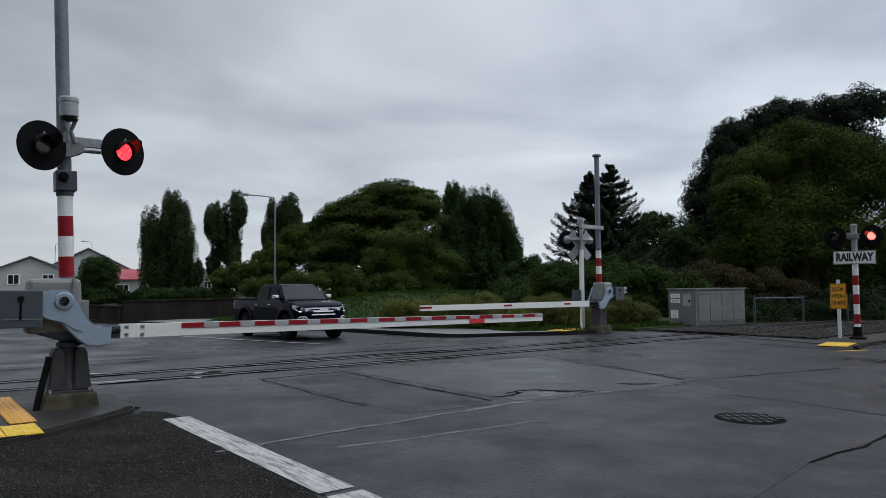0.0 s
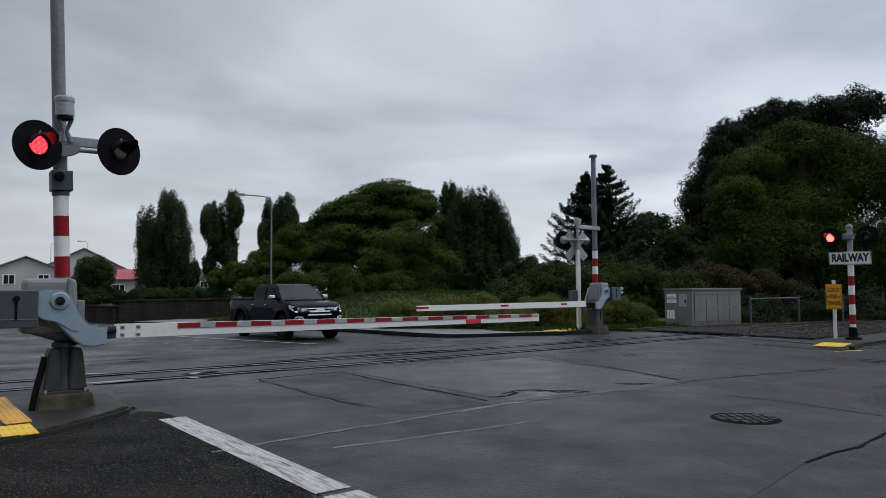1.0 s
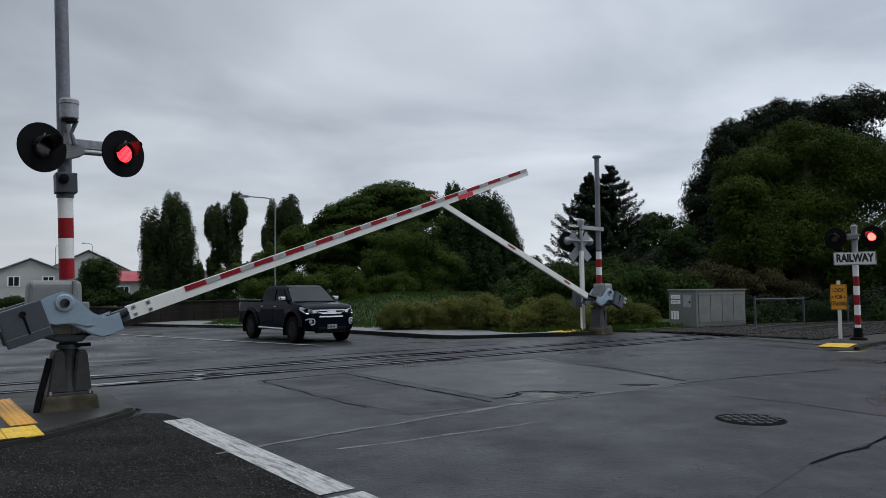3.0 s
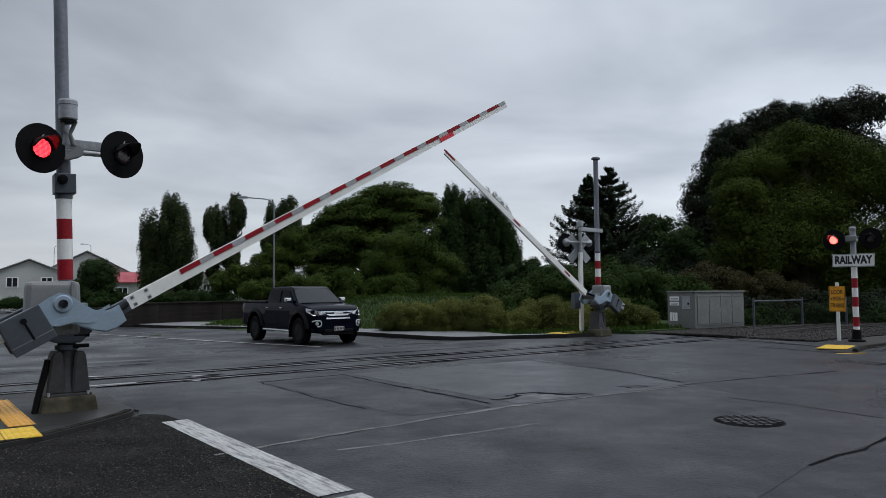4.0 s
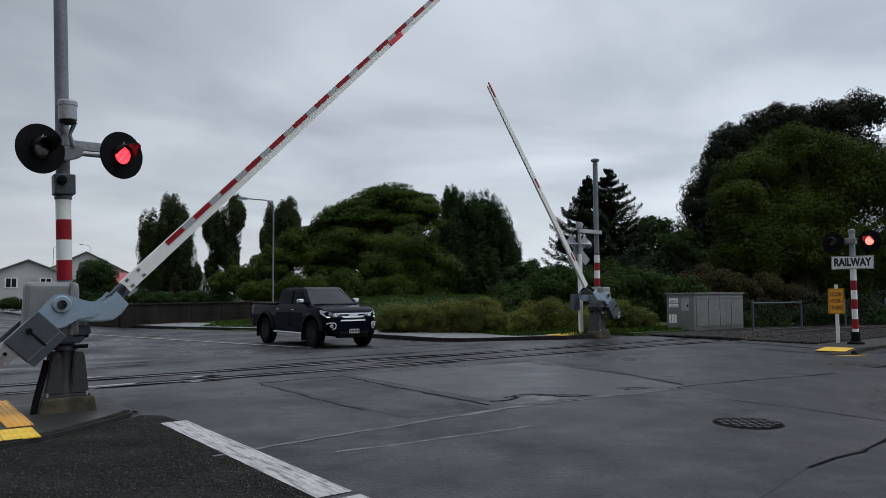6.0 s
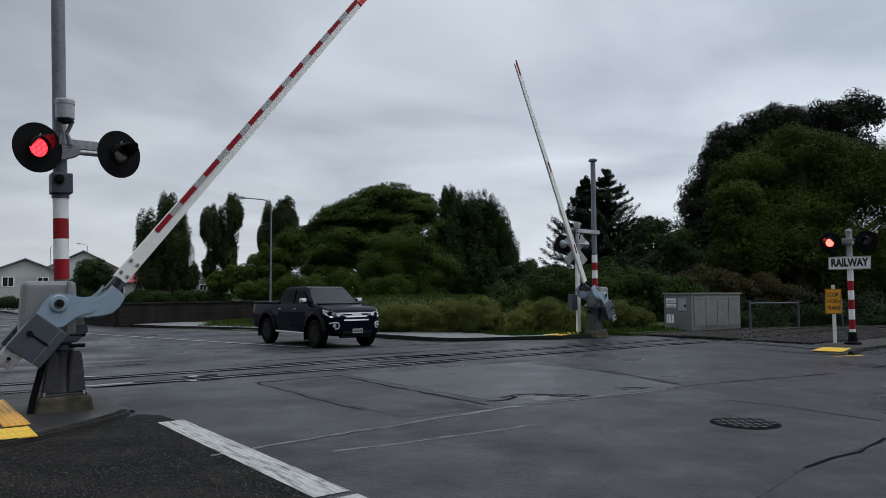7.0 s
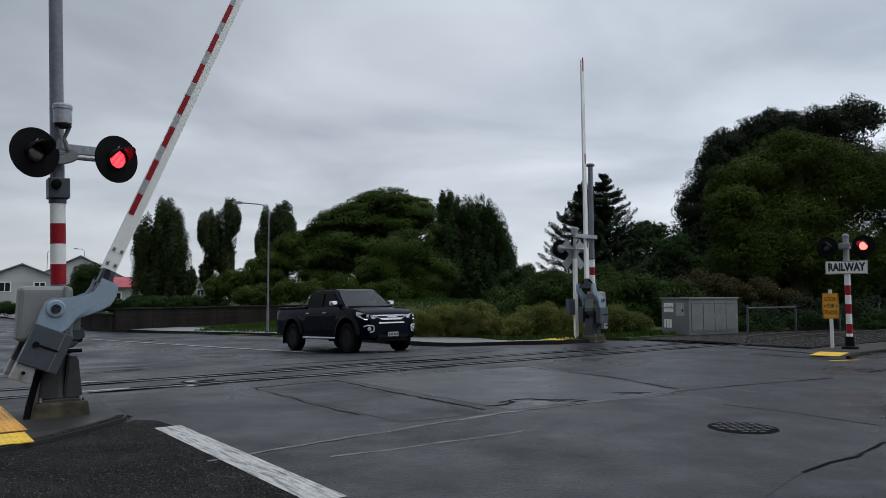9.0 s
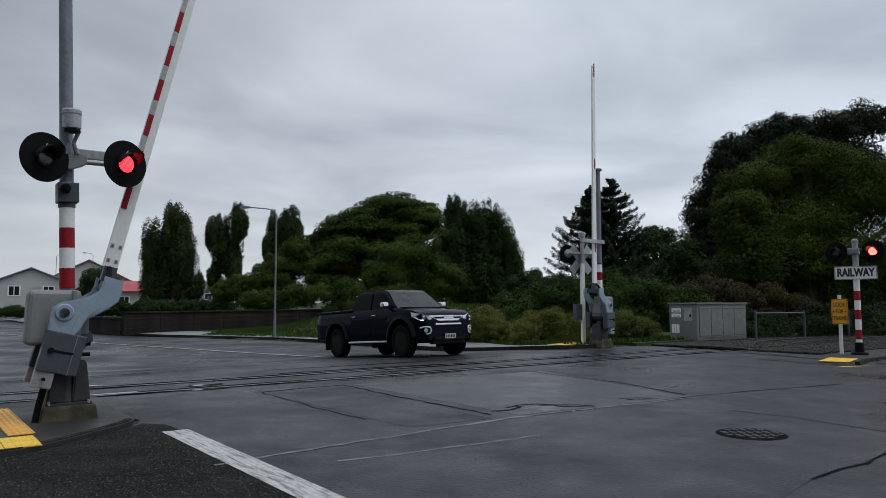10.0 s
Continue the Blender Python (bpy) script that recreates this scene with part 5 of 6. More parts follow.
    for cx, sy in ((0.0, -1), (0.0, 1), (-3.095, -1), (-3.095, 1)):
        wh = new("wheel")
        wh.parent = t
        wh.empty_display_size = 0.1
        wh.matrix_local = pose(cx, sy * 0.80, 0.40)
        bm = lathe(bmesh.new(), [(0.25, -0.125), (0.36, -0.135), (0.395, -0.11), (0.40, -0.05), (0.40, 0.05), (0.395, 0.11), (0.36, 0.135), (0.25, 0.125)], pose(0, 0, 0, 90), 40, False)
        for i in range(40):
            a = math.tau * i / 40
            box_m = pose(0, 0, 0, 0, math.degrees(a), 0)
            b2 = [(-0.018, 0.398), (0.018, 0.398), (0.016, 0.408), (-0.016, 0.408)]
            plate(bm, b2, -0.11 if i % 2 else -0.02, 0.02 if i % 2 else 0.11, 0, box_m)
        part("tyre", bm, TYRE, wh, "black chunky tyre")
        bm = lathe(bmesh.new(), [(0.255, -0.12), (0.26, -0.125), (0.24, -0.10), (0.20, -0.05), (0.05, -0.045), (0.045, -0.08), (0.0, -0.082)], pose(0, 0, 0, 90 if sy < 0 else -90) @ pose(0, 0, 0, 180), 32)
        for i in range(6):
            mm = pose(0, 0, 0, 0, 60 * i, 0)
            plate(bm, [(-0.03, 0.05), (0.03, 0.05), (0.022, 0.245), (-0.022, 0.245)], sy * 0.06, sy * 0.105, 0, mm)
        part("rim", bm, RIM, wh, "black alloy rim")
        wheels.append(wh)
    return t, wheels


truck, truck_wheels = pickup(pose(-4.22, 23.17, -0.215, 0, 0, -51.5))
lamp_pairs = [(near_sh[0], near_sh[1])]
# ---- grass mound, wall, shrubs beyond the road ----
def step01(v, a, b):
    k = min(1.0, max(0.0, (v - a) / (b - a)))
    return k * k * (3 - 2 * k)


def mound_height(x, y):
    front = 27.6 + 0.55 * max(0.0, -x) - 0.35 * max(0.0, x)
    return 1.27 * step01(x, -11.0, -2.5) * step01(y, front, front + 8.5) * (1 - step01(x, 1.5, 5.5)) + 0.10 * step01(y, front - 2, front) - 0.10 * step01(y, 48, 55)


bm = bmesh.new()
xs = [-12 + i * 0.6 for i in range(46)]
ys = [26.4 + j * 0.6 for j in range(46)]
grid = {}
for j, y in enumerate(ys):
    for i, x in enumerate(xs):
        grid[i, j] = bm.verts.new((x, y, fall(x, y) - 0.02 + mound_height(x, y) + 0.05 * noise.noise((x * 0.7, y * 0.7, 0))))
for j in range(len(ys) - 1):
    for i in range(len(xs) - 1):
        bm.faces.new((grid[i, j], grid[i + 1, j], grid[i + 1, j + 1], grid[i, j + 1]))
tagged(link("grass_mound", bm, GRASS, smooth=True), "low grassy mound behind the footpath", "mound", kind="structure")


def blades(name, label, place, count, size, seed):
    rng = np.random.default_rng(seed)
    pts = []
    while len(pts) < count:
        q = place(rng)
        if q:
            pts.append(q)
    c = np.array(pts)
    n = rng.normal(size=(count, 3)) * np.array([1, 1, 0.25])
    s = size * rng.uniform(0.5, 1.5, count)
    c[:, 2] += s * 0.35
    k = len(c)
    a = np.stack([rng.normal(size=k) * 0.35, rng.normal(size=k) * 0.35, np.ones(k)], 1)
    b = np.cross(a, n); b /= np.linalg.norm(b, axis=1, keepdims=True)
    v = np.empty((k, 3, 3))
    v[:, 0] = c - b * s[:, None] * 0.22 - a * s[:, None] * 0.4
    v[:, 1] = c + b * s[:, None] * 0.22 - a * s[:, None] * 0.4
    v[:, 2] = c + a * s[:, None]
    me = bpy.data.meshes.new(name)
    me.vertices.add(3 * k); me.vertices.foreach_set("co", v.reshape(-1))
    me.loops.add(3 * k); me.loops.foreach_set("vertex_index", np.arange(3 * k, dtype=np.int32))
    me.polygons.add(k); me.polygons.foreach_set("loop_start", np.arange(0, 3 * k, 3, dtype=np.int32))
    me.update(calc_edges=True)
    me.materials.append(BLADE)
    return tagged(new(name, me), label, "grass", kind="stuff")


def on_mound(rng):
    x, y = rng.uniform(-11, 9), rng.uniform(26.5, 40)
    h = mound_height(x, y)
    return (x, y, fall(x, y) + h) if h > 0.06 else None


blades("mound_grass", "short damp green grass covering the mound", on_mound, 42000, 0.07, 51)


def on_edge(rng):
    k = rng.integers(5, 14)
    t = rng.random()
    a, b = KERBLINE[k], KERBLINE[k + 1] if k + 1 < 15 else KERBLINE[k]
    x, y = a[0] + (b[0] - a[0]) * t, a[1] + (b[1] - a[1]) * t
    d = Vector((b[0] - a[0], b[1] - a[1]))
    if d.length < 0.01:
        return None
    d.normalize()
    o = 3.15 + rng.random() * 2.6
    x, y = x - d.y * o, y + d.x * o
    return (x, y, fall(x, y) + 0.09)


blades("verge_grass", "ragged grass edging the footpath", on_edge, 26000, 0.085, 52)


def on_track_side(rng):
    u, s = rng.uniform(15.2, 26), rng.uniform(14.7, 17.5)
    x, y = us(u, s)
    return (x, y, fall(x, y) + 0.09)


blades("trackside_grass", "thin dry grass beside the track", on_track_side, 5000, 0.08, 53)

for lobes, y, label, seed in (
        ([(-1.35, 0.36, 1.15, 0.72), (-2.0, 0.2, 0.7, 0.5)], 27.2, "low rounded olive shrub on the verge", 61),
        ([(0.25, 0.45, 1.05, 0.85), (-0.4, 0.25, 0.7, 0.6)], 26.9, "rounded olive shrub with yellow-green tips on the verge", 62),
        ([(1.45, 0.45, 1.05, 0.88), (1.95, 0.3, 0.7, 0.6)], 26.5, "low rounded olive shrub on the verge", 63),
        ([(3.6, 0.42, 1.15, 0.82), (4.5, 0.32, 0.8, 0.62), (2.85, 0.28, 0.7, 0.55)], 25.3, "low rounded olive shrub beside the far gate", 64),
        ([(6.5, 0.40, 1.0, 0.66), (7.3, 0.26, 0.7, 0.5), (5.6, 0.3, 0.8, 0.55)], 26.2, "small olive shrub near the cabinet", 65)):
    tree("shrub", label, "shrub", lobes, y, 0.8, 0.055, SHRUB, 13000, seed, trunk=False, group="shrubs on the verge")

# dark block wall
def wall_run(p, q, h, n, label):
    p, q = Vector(p), Vector(q)
    d = (q - p).normalized()
    root = thing("boundary_wall", pose(p.x, p.y, fall(p.x, p.y), 0, 0, math.degrees(math.atan2(d.y, d.x))), label, "wall", kind="structure")
    L = (q - p).length
    part("footing", box(bmesh.new(), 0, L, -0.1, 0.1, -0.3, 0.12, 0.01), WALLDARK, root)
    w = L / n
    first = None
    for i in range(n):
        for r in range(4):
            hh = (h - 0.12) / 4
            if first is None:
                first = part("panel", box(bmesh.new(), 0.006, w - 0.006, -0.075, 0.075, 0.003, hh - 0.003, 0.006, seg=1), WALLDARK, root)
                ob = first
            else:
                ob = new("panel", first.data)
                ob.parent = root
            ob.location = (i * w, 0.004 * ((i * 7 + r * 3) % 3), 0.12 + r * hh)
    part("coping", box(bmesh.new(), -0.05, L + 0.05, -0.13, 0.13, h, h + 0.07, 0.012), KERB, root, "weathered grey coping")
    return root


wall_run((-15.2, 34.2), (-6.0, 50.5), 1.07, 9, "dark brown wet block wall along the verge")
wall_run((-26.0, 45.0), (-15.5, 34.8), 0.80, 7, "low dark garden wall by the road")

# ---- houses far off ----
BOARDS = mat("cream_weatherboard", (0.42, 0.43, 0.41), 0.6, scale=0.6, fine=12, mix=0.4)
ROOFGREY = mat("grey_roof", (0.16, 0.165, 0.17), 0.6, scale=1, fine=12)
ROOFRED = mat("red_painted_roof", (0.36, 0.055, 0.07), 0.55, scale=1, fine=12)
PANE = mat("dark_window", (0.02, 0.023, 0.026), 0.1, scale=1, fine=10, rvar=0.03)


def house(name, x, y, w, d, eave, ridge, along, roofmat, label, windows, turn=0):
    """A gabled house; along: the ridge runs along x, otherwise along y."""
    h = thing(name, pose(x, y, -0.25, 0, 0, turn), label, "house")
    bm = box(bmesh.new(), -w / 2, w / 2, -d / 2, d / 2, 0, eave, 0.0)
    if not along:
        plate(bm, [(-w / 2, eave), (w / 2, eave), (0, ridge - 0.08)], -d / 2, d / 2)
    walls = part("wall", bm, BOARDS, h)
    k = int((eave - 0.3) / 0.22)
    for i in range(k):
        part("weatherboard", box(bmesh.new(), -w / 2 - 0.02, w / 2 + 0.02, -d / 2 - 0.025, -d / 2 + 0.01, 0.3 + i * 0.22, 0.3 + i * 0.22 + 0.19), BOARDS, walls)
    o = 0.35
    bm = bmesh.new()
    if along:
        plate(bm, [(-d / 2 - o, eave - 0.1), (0, ridge), (d / 2 + o, eave - 0.1), (d / 2 + o, eave), (0, ridge + 0.12), (-d / 2 - o, eave)], -w / 2 - o, w / 2 + o, 0, pose(0, 0, 0, 0, 0, 90))
    else:
        plate(bm, [(-w / 2 - o, eave - 0.16), (0, ridge), (w / 2 + o, eave - 0.16), (w / 2 + o, eave - 0.04), (0, ridge + 0.13), (-w / 2 - o, eave - 0.04)], -d / 2 - o, d / 2 + o)
    part("roof", bm, roofmat, h)
    for wx, wz, ww, wh in windows:
        win = part("window", box(bmesh.new(), wx - ww / 2 - 0.08, wx + ww / 2 + 0.08, -d / 2 - 0.07, -d / 2 + 0.02, wz - wh / 2 - 0.08, wz + wh / 2 + 0.08), SIGNWHITE, h)
        for s in (-1, 1):
            part("pane", box(bmesh.new(), wx + s * ww / 4 - ww / 4 + 0.04, wx + s * ww / 4 + ww / 4 - 0.04, -d / 2 - 0.09, -d / 2 - 0.05, wz - wh / 2, wz + wh / 2), PANE, win)
    return h


house("house", -45.2, 79, 7.4, 8, 3.7, 5.25, False, ROOFGREY, "pale weatherboard house with a low grey gable roof", [(1.65, 2.9, 1.0, 0.9), (-1.5, 2.9, 1.0, 0.9)], 28)
house("house", -43.6, 88, 9.4, 8, 4.1, 6.6, False, ROOFGREY, "taller pale house wing behind another gable", [], 28)
house("house", -34.6, 86, 9.0, 7, 2.95, 4.05, True, ROOFRED, "pale bungalow with a bright red roof", [(-3.0, 1.95, 1.0, 0.7), (0.5, 1.95, 1.0, 0.7)], 20)
house("house", -30.8, 96, 3.4, 6, 3.4, 4.3, False, ROOFGREY, "small pale house glimpsed between poplars", [(0.4, 2.4, 0.9, 0.7)])
tree("garden_hedge", "clipped dark hedge before the houses", "hedge", [(-34, 0.7, 2.4, 0.7), (-31, 0.7, 2.4, 0.7), (-37.5, 0.6, 2.2, 0.6), (-41.5, 0.5, 2.4, 0.55), (-28.5, 0.9, 2.2, 0.8), (-25.5, 0.9, 2.2, 0.8), (-22.5, 0.9, 2.2, 0.8), (-19.5, 1.0, 2.2, 0.9)], 63, 1.0, 0.16, DARKGREEN, 16000, 71, trunk=False)

# ---- street lamps ----
def street_lamp(x, y, h, reach, turn, label):
    t = thing("street_lamp", pose(x, y, fall(x, y) + 0.08, 0, 0, turn), label, "street lamp", "street lamps")
    part("base", tube(bmesh.new(), (0, 0, -0.1), (0, 0, 1.1), 0.06, 0.055, 14), MASTGREY, t)
    part("pole", tube(bmesh.new(), (0, 0, 1.1), (0, 0, h - 0.25), 0.042, 0.03, 12), MASTGREY, t)
    bm = bmesh.new()
    pts = [Vector((0, 0, h - 0.25))]
    for i in range(1, 9):
        a = math.pi / 2 * i / 8
        pts.append(Vector((-0.55 * (1 - math.cos(a)), 0, h - 0.25 + 0.30 * math.sin(a))))
    pts.append(Vector((-reach, 0, h + 0.10)))
    for a, b in zip(pts, pts[1:]):
        tube(bm, a, b, 0.026, 0.024, 10)
    part("arm", bm, MASTGREY, t)
    head = part("lamp_head", box(bmesh.new(), -reach - 0.42, -reach + 0.05, -0.09, 0.09, h + 0.06, h + 0.16, 0.03, 0.2), MASTGREY, t)
    part("lens", box(bmesh.new(), -reach - 0.36, -reach - 0.05, -0.07, 0.07, h + 0.04, h + 0.062), SIGNWHITE, head)
    return t


street_lamp(-7.25, 31.0, 5.50, 1.15, 6, "slim galvanised street lamp with a curved arm")
street_lamp(-43.5, 89, 7.6, 0.9, 0, "distant slim street lamp beyond the houses")
street_lamp(-47.5, 88, 7.4, 0.9, 180, "distant slim street lamp beyond the houses")

# ---- equipment cabinet ----
cab = thing("equipment_cabinet", pose(8.24, 23.50, 0, 0, 0, 33.5), "grey metal signal equipment cabinet beside the track", "cabinet")
part("plinth", box(bmesh.new(), -0.04, 2.69, -0.04, 1.14, -0.1, 0.07, 0.01), KERB, cab)
body = part("body", box(bmesh.new(), 0, 2.65, 0, 1.10, 0.07, 1.25, 0.012), CABINET, cab)
part("roof", box(bmesh.new(), -0.04, 2.69, -0.04, 1.14, 1.25, 1.30, 0.012), CABINET, cab)
for i in range(4):
    x0 = 0.10 + i * 0.617
    d = part("door", box(bmesh.new(), x0 + 0.012, x0 + 0.605, -0.022, 0.004, 0.16, 1.15, 0.006), CABINET, cab)
    for z in (0.20, 1.09):
        part("vent", box(bmesh.new(), x0 + 0.06, x0 + 0.55, -0.026, -0.02, z, z + 0.022), IRON, d)
    part("latch", box(bmesh.new(), x0 + 0.56, x0 + 0.58, -0.034, -0.02, 0.60, 0.72, 0.003), GALV, d)
for y0, y1, z0, z1 in ((0.62, 1.00, 0.98, 1.12), (0.62, 1.00, 0.82, 0.94), (0.70, 1.00, 0.30, 0.58)):
    n = part("notice", box(bmesh.new(), -0.008, 0.004, y0, y1, z0, z1), SIGNWHITE, body, "white notice plate")
    if z1 < 0.7:
        for k in range(2):
            part("notice_bar", box(bmesh.new(), -0.010, -0.007, y0 + 0.09 + 0.11 * k, y0 + 0.11 + 0.11 * k, z0 + 0.02, z1 - 0.02), IRON, n)
    else:
        for k in range(2):
            part("notice_bar", box(bmesh.new(), -0.010, -0.007, y0 + 0.04, y1 - 0.05, z0 + 0.025 + 0.04 * k, z0 + 0.037 + 0.04 * k), IRON, n)
hatch = part("hatch", box(bmesh.new(), -0.02, 0.004, 0.18, 0.50, 0.70, 1.12, 0.006), GALV, body)
part("hatch_lock", box(bmesh.new(), -0.03, -0.018, 0.21, 0.27, 0.84, 0.92, 0.004), BLACK, hatch)

# ---- trackside fence ----
fence = thing("trackside_fence", pose(10.0, 23.15, 0.03, 0, 0, 28), "low pipe-and-mesh fence beside the railway", "fence")
for i in range(9):
    part("post", tube(bmesh.new(), (i * 2.4, 0, -0.1), (i * 2.4, 0, 1.02), 0.034, n=10), IRON, fence)
    if i < 1:
        part("rail_pipe", tube(bmesh.new(), (i * 2.4, 0, 0.93), (i * 2.4 + 2.4, 0, 0.93), 0.024, n=8), IRON, fence)
bm = bmesh.new()
for k in range(160):
    for s in (-1, 1):
        x = k * 0.12
        x1 = x + s * 0.8
        if -0.01 <= x1 <= 19.21:
            tube(bm, (x, 0, 0.08), (x1, 0, 0.90), 0.0025, n=3, caps=False)
tagged(part("wire_mesh", bm, BLACK, fence, "fine dark wire mesh"), kind="stuff")

# ---- signs with lamps across the side road ----
def letters(name, text, size, m, material, parent, squeeze=1.0, bold=0.0):
    cu = bpy.data.curves.new(name, "FONT")
    cu.body, cu.size, cu.align_x, cu.align_y = text, size, "CENTER", "CENTER"
    cu.extrude, cu.offset = 0.003, bold
    tmp = bpy.data.objects.new(name, cu)
    me = bpy.data.meshes.new_from_object(tmp)
    bpy.data.objects.remove(tmp)
    me.materials.clear()
    me.materials.append(material)
    ob = new(name, me)
    ob.parent = parent
    ob.matrix_local = m @ Matrix.Diagonal((squeeze, 1, 1, 1))
    return ob


FACE = -37
rs = thing("railway_signal_post", pose(10.30, 17.95, 0.115, 0, 0, FACE) @ Matrix.Diagonal((0.957, 0.957, 0.957, 1)), "red and white banded post with a railway sign and flashing lamps", "crossing signal")
part("base", lathe(bmesh.new(), [(0.21, -0.13), (0.20, -0.05), (0.115, -0.02), (0.10, 0.22), (0.0, 0.22)]), BLACK, rs)
part("post", tube(bmesh.new(), (0, 0, 0.30), (0, 0, 2.80), 0.070, n=20), GALV, rs)
part("cap", lathe(bmesh.new(), [(0.085, 2.79), (0.085, 2.86), (0.05, 2.90), (0.0, 2.905)]), HOUSING, rs)
edges = [0.22, 0.295, 0.546, 0.81, 1.06, 1.30, 1.55, 1.845]
for k in range(7):
    red = k % 2 == 1
    part("band", lathe(bmesh.new(), [(0.0735, edges[k]), (0.0735, edges[k + 1])], None, 32, False), RED if red else SIGNWHITE, rs, "red reflective band" if red else "white reflective band", smooth=True)
bm = box(bmesh.new(), -0.485, 0.485, -0.115, -0.095, 1.845, 2.185, 0.004)
board = part("sign_board", bm, SIGNWHITE, rs, "white RAILWAY sign board")
for x0, x1, z0, z1 in ((-0.478, 0.478, 1.852, 1.862), (-0.478, 0.478, 2.168, 2.178), (-0.478, -0.468, 1.852, 2.178), (0.468, 0.478, 1.852, 2.178)):
    part("sign_border", box(bmesh.new(), x0, x1, -0.118, -0.113, z0, z1), LETTER, board)
letters("lettering", "RAILWAY", 0.28, pose(0, -0.117, 2.018, 90), LETTER, board, 0.70, 0.014)
part("lamp_clamp", box(bmesh.new(), -0.16, 0.10, -0.14, 0.09, 2.50, 2.66, 0.03), HOUSING, rs)
part("crossarm", tube(bmesh.new(), (-0.44, -0.06, 2.61), (0.44, -0.06, 2.61), 0.028, n=12), IRON, rs)
rs_sh = []
for x in (-0.42, 0.42):
    head, sh = flasher("flashing_lamp", rs, x, -0.17, 2.56, -14, "", LEDBRIGHT)
    rs_sh.append(sh)
lamp_pairs.append((rs_sh[0], rs_sh[1]))

ls = thing("trains_sign_post", pose(10.08, 18.36, 0.0, 0, 0, FACE), "white post carrying a yellow look for trains sign", "sign")
part("post", box(bmesh.new(), -0.04, 0.04, -0.03, 0.03, -0.06, 1.50, 0.006), WHITE, ls)
yb = part("sign_board", box(bmesh.new(), -0.185, 0.185, -0.05, -0.034, 0.76, 1.40, 0.012), SIGNYELLOW, ls, "yellow LOOK FOR TRAINS board")
for x0, x1, z0, z1 in ((-0.172, 0.172, 0.772, 0.78), (-0.172, 0.172, 1.38, 1.388), (-0.172, -0.164, 0.772, 1.388), (0.164, 0.172, 0.772, 1.388)):
    part("sign_border", box(bmesh.new(), x0, x1, -0.054, -0.049, z0, z1), LETTER, yb)
for word, z in (("LOOK", 1.25), ("FOR", 1.08), ("TRAINS", 0.91)):
    letters("lettering", word, 0.145, pose(0, -0.052, z, 90), LETTER, yb, 0.62 if word == "TRAINS" else 0.66, 0.003)
for s in (-1, 1):
    bm = bmesh.new()
    plate(bm, [(s * 0.155, 1.08), (s * 0.118, 1.115), (s * 0.118, 1.045)], -0.054, -0.049)
    part("arrow", bm, LETTER, yb)

# ---- crossbuck post behind the far gate ----
xb = thing("crossbuck_post", pose(4.20, 21.75, 0.0, 0, 0, 205), "white crossbuck post seen from behind, beside the far gate", "crossing sign")
part("post", box(bmesh.new(), -0.055, 0.055, -0.05, 0.05, 0, 2.50, 0.006), WHITE, xb)
for s in (-1, 1):
    bm = box(bmesh.new(), -0.50, 0.50, -0.075 - 0.012 * (s > 0), -0.062 - 0.012 * (s > 0), -0.12, 0.12, 0.004)
    ob = part("crossbuck_board", bm, GALV, xb, "bare grey back of a crossbuck board")
    ob.matrix_local = pose(0, 0, 2.62, 0, 48 * s, 0)
    part("stiffener", box(bmesh.new(), -0.30, 0.30, 0.0, 0.012, -0.01, 0.01), GALV, ob).matrix_local = pose(0, -0.06, 0)
for x in (-0.40, 0.40):
    head, sh = flasher("flashing_lamp", xb, x, -0.20, 2.80, 0)
    part("lamp_neck", tube(bmesh.new(), (0, 0.02, 0), (0, 0.20, 0), 0.035, n=12), GALV, head)
    rs_sh.append(sh)
lamp_pairs.append((rs_sh[3], rs_sh[2]))
part("crossarm", tube(bmesh.new(), (-0.42, 0.0, 2.80), (0.42, 0.0, 2.80), 0.03, n=12), GALV, xb)
part("upper_post", tube(bmesh.new(), (0, 0, 2.50), (0, 0, 3.10), 0.05, n=12), GALV, xb)
bell = part("bell", lathe(bmesh.new(), [(0.085, 3.27), (0.10, 3.28), (0.10, 3.43), (0.085, 3.46), (0.0, 3.465)]), GALV, xb, "galvanised drum bell")
bm = bmesh.new()
for sx in (-1, 1):
    tube(bm, (sx * 0.075, 0, 3.28), (sx * 0.02, 0, 3.08), 0.024, 0.02, 10)
part("bell_bracket", bm, HOUSING, xb)
part("relay_box", box(bmesh.new(), 0.10, 0.30, -0.10, 0.10, 0.80, 1.28, 0.015), IRON, xb)

# ---- unseen wall added behind the viewer to cut low skylight and reflections ----
bm = bmesh.new()
box(bm, -60, 60, -16.5, -16, -0.1, 12.0)
tagged(link("wall_behind", bm, WALLDARK), "unseen plain dark wall added to block low skylight", "wall", kind="structure")
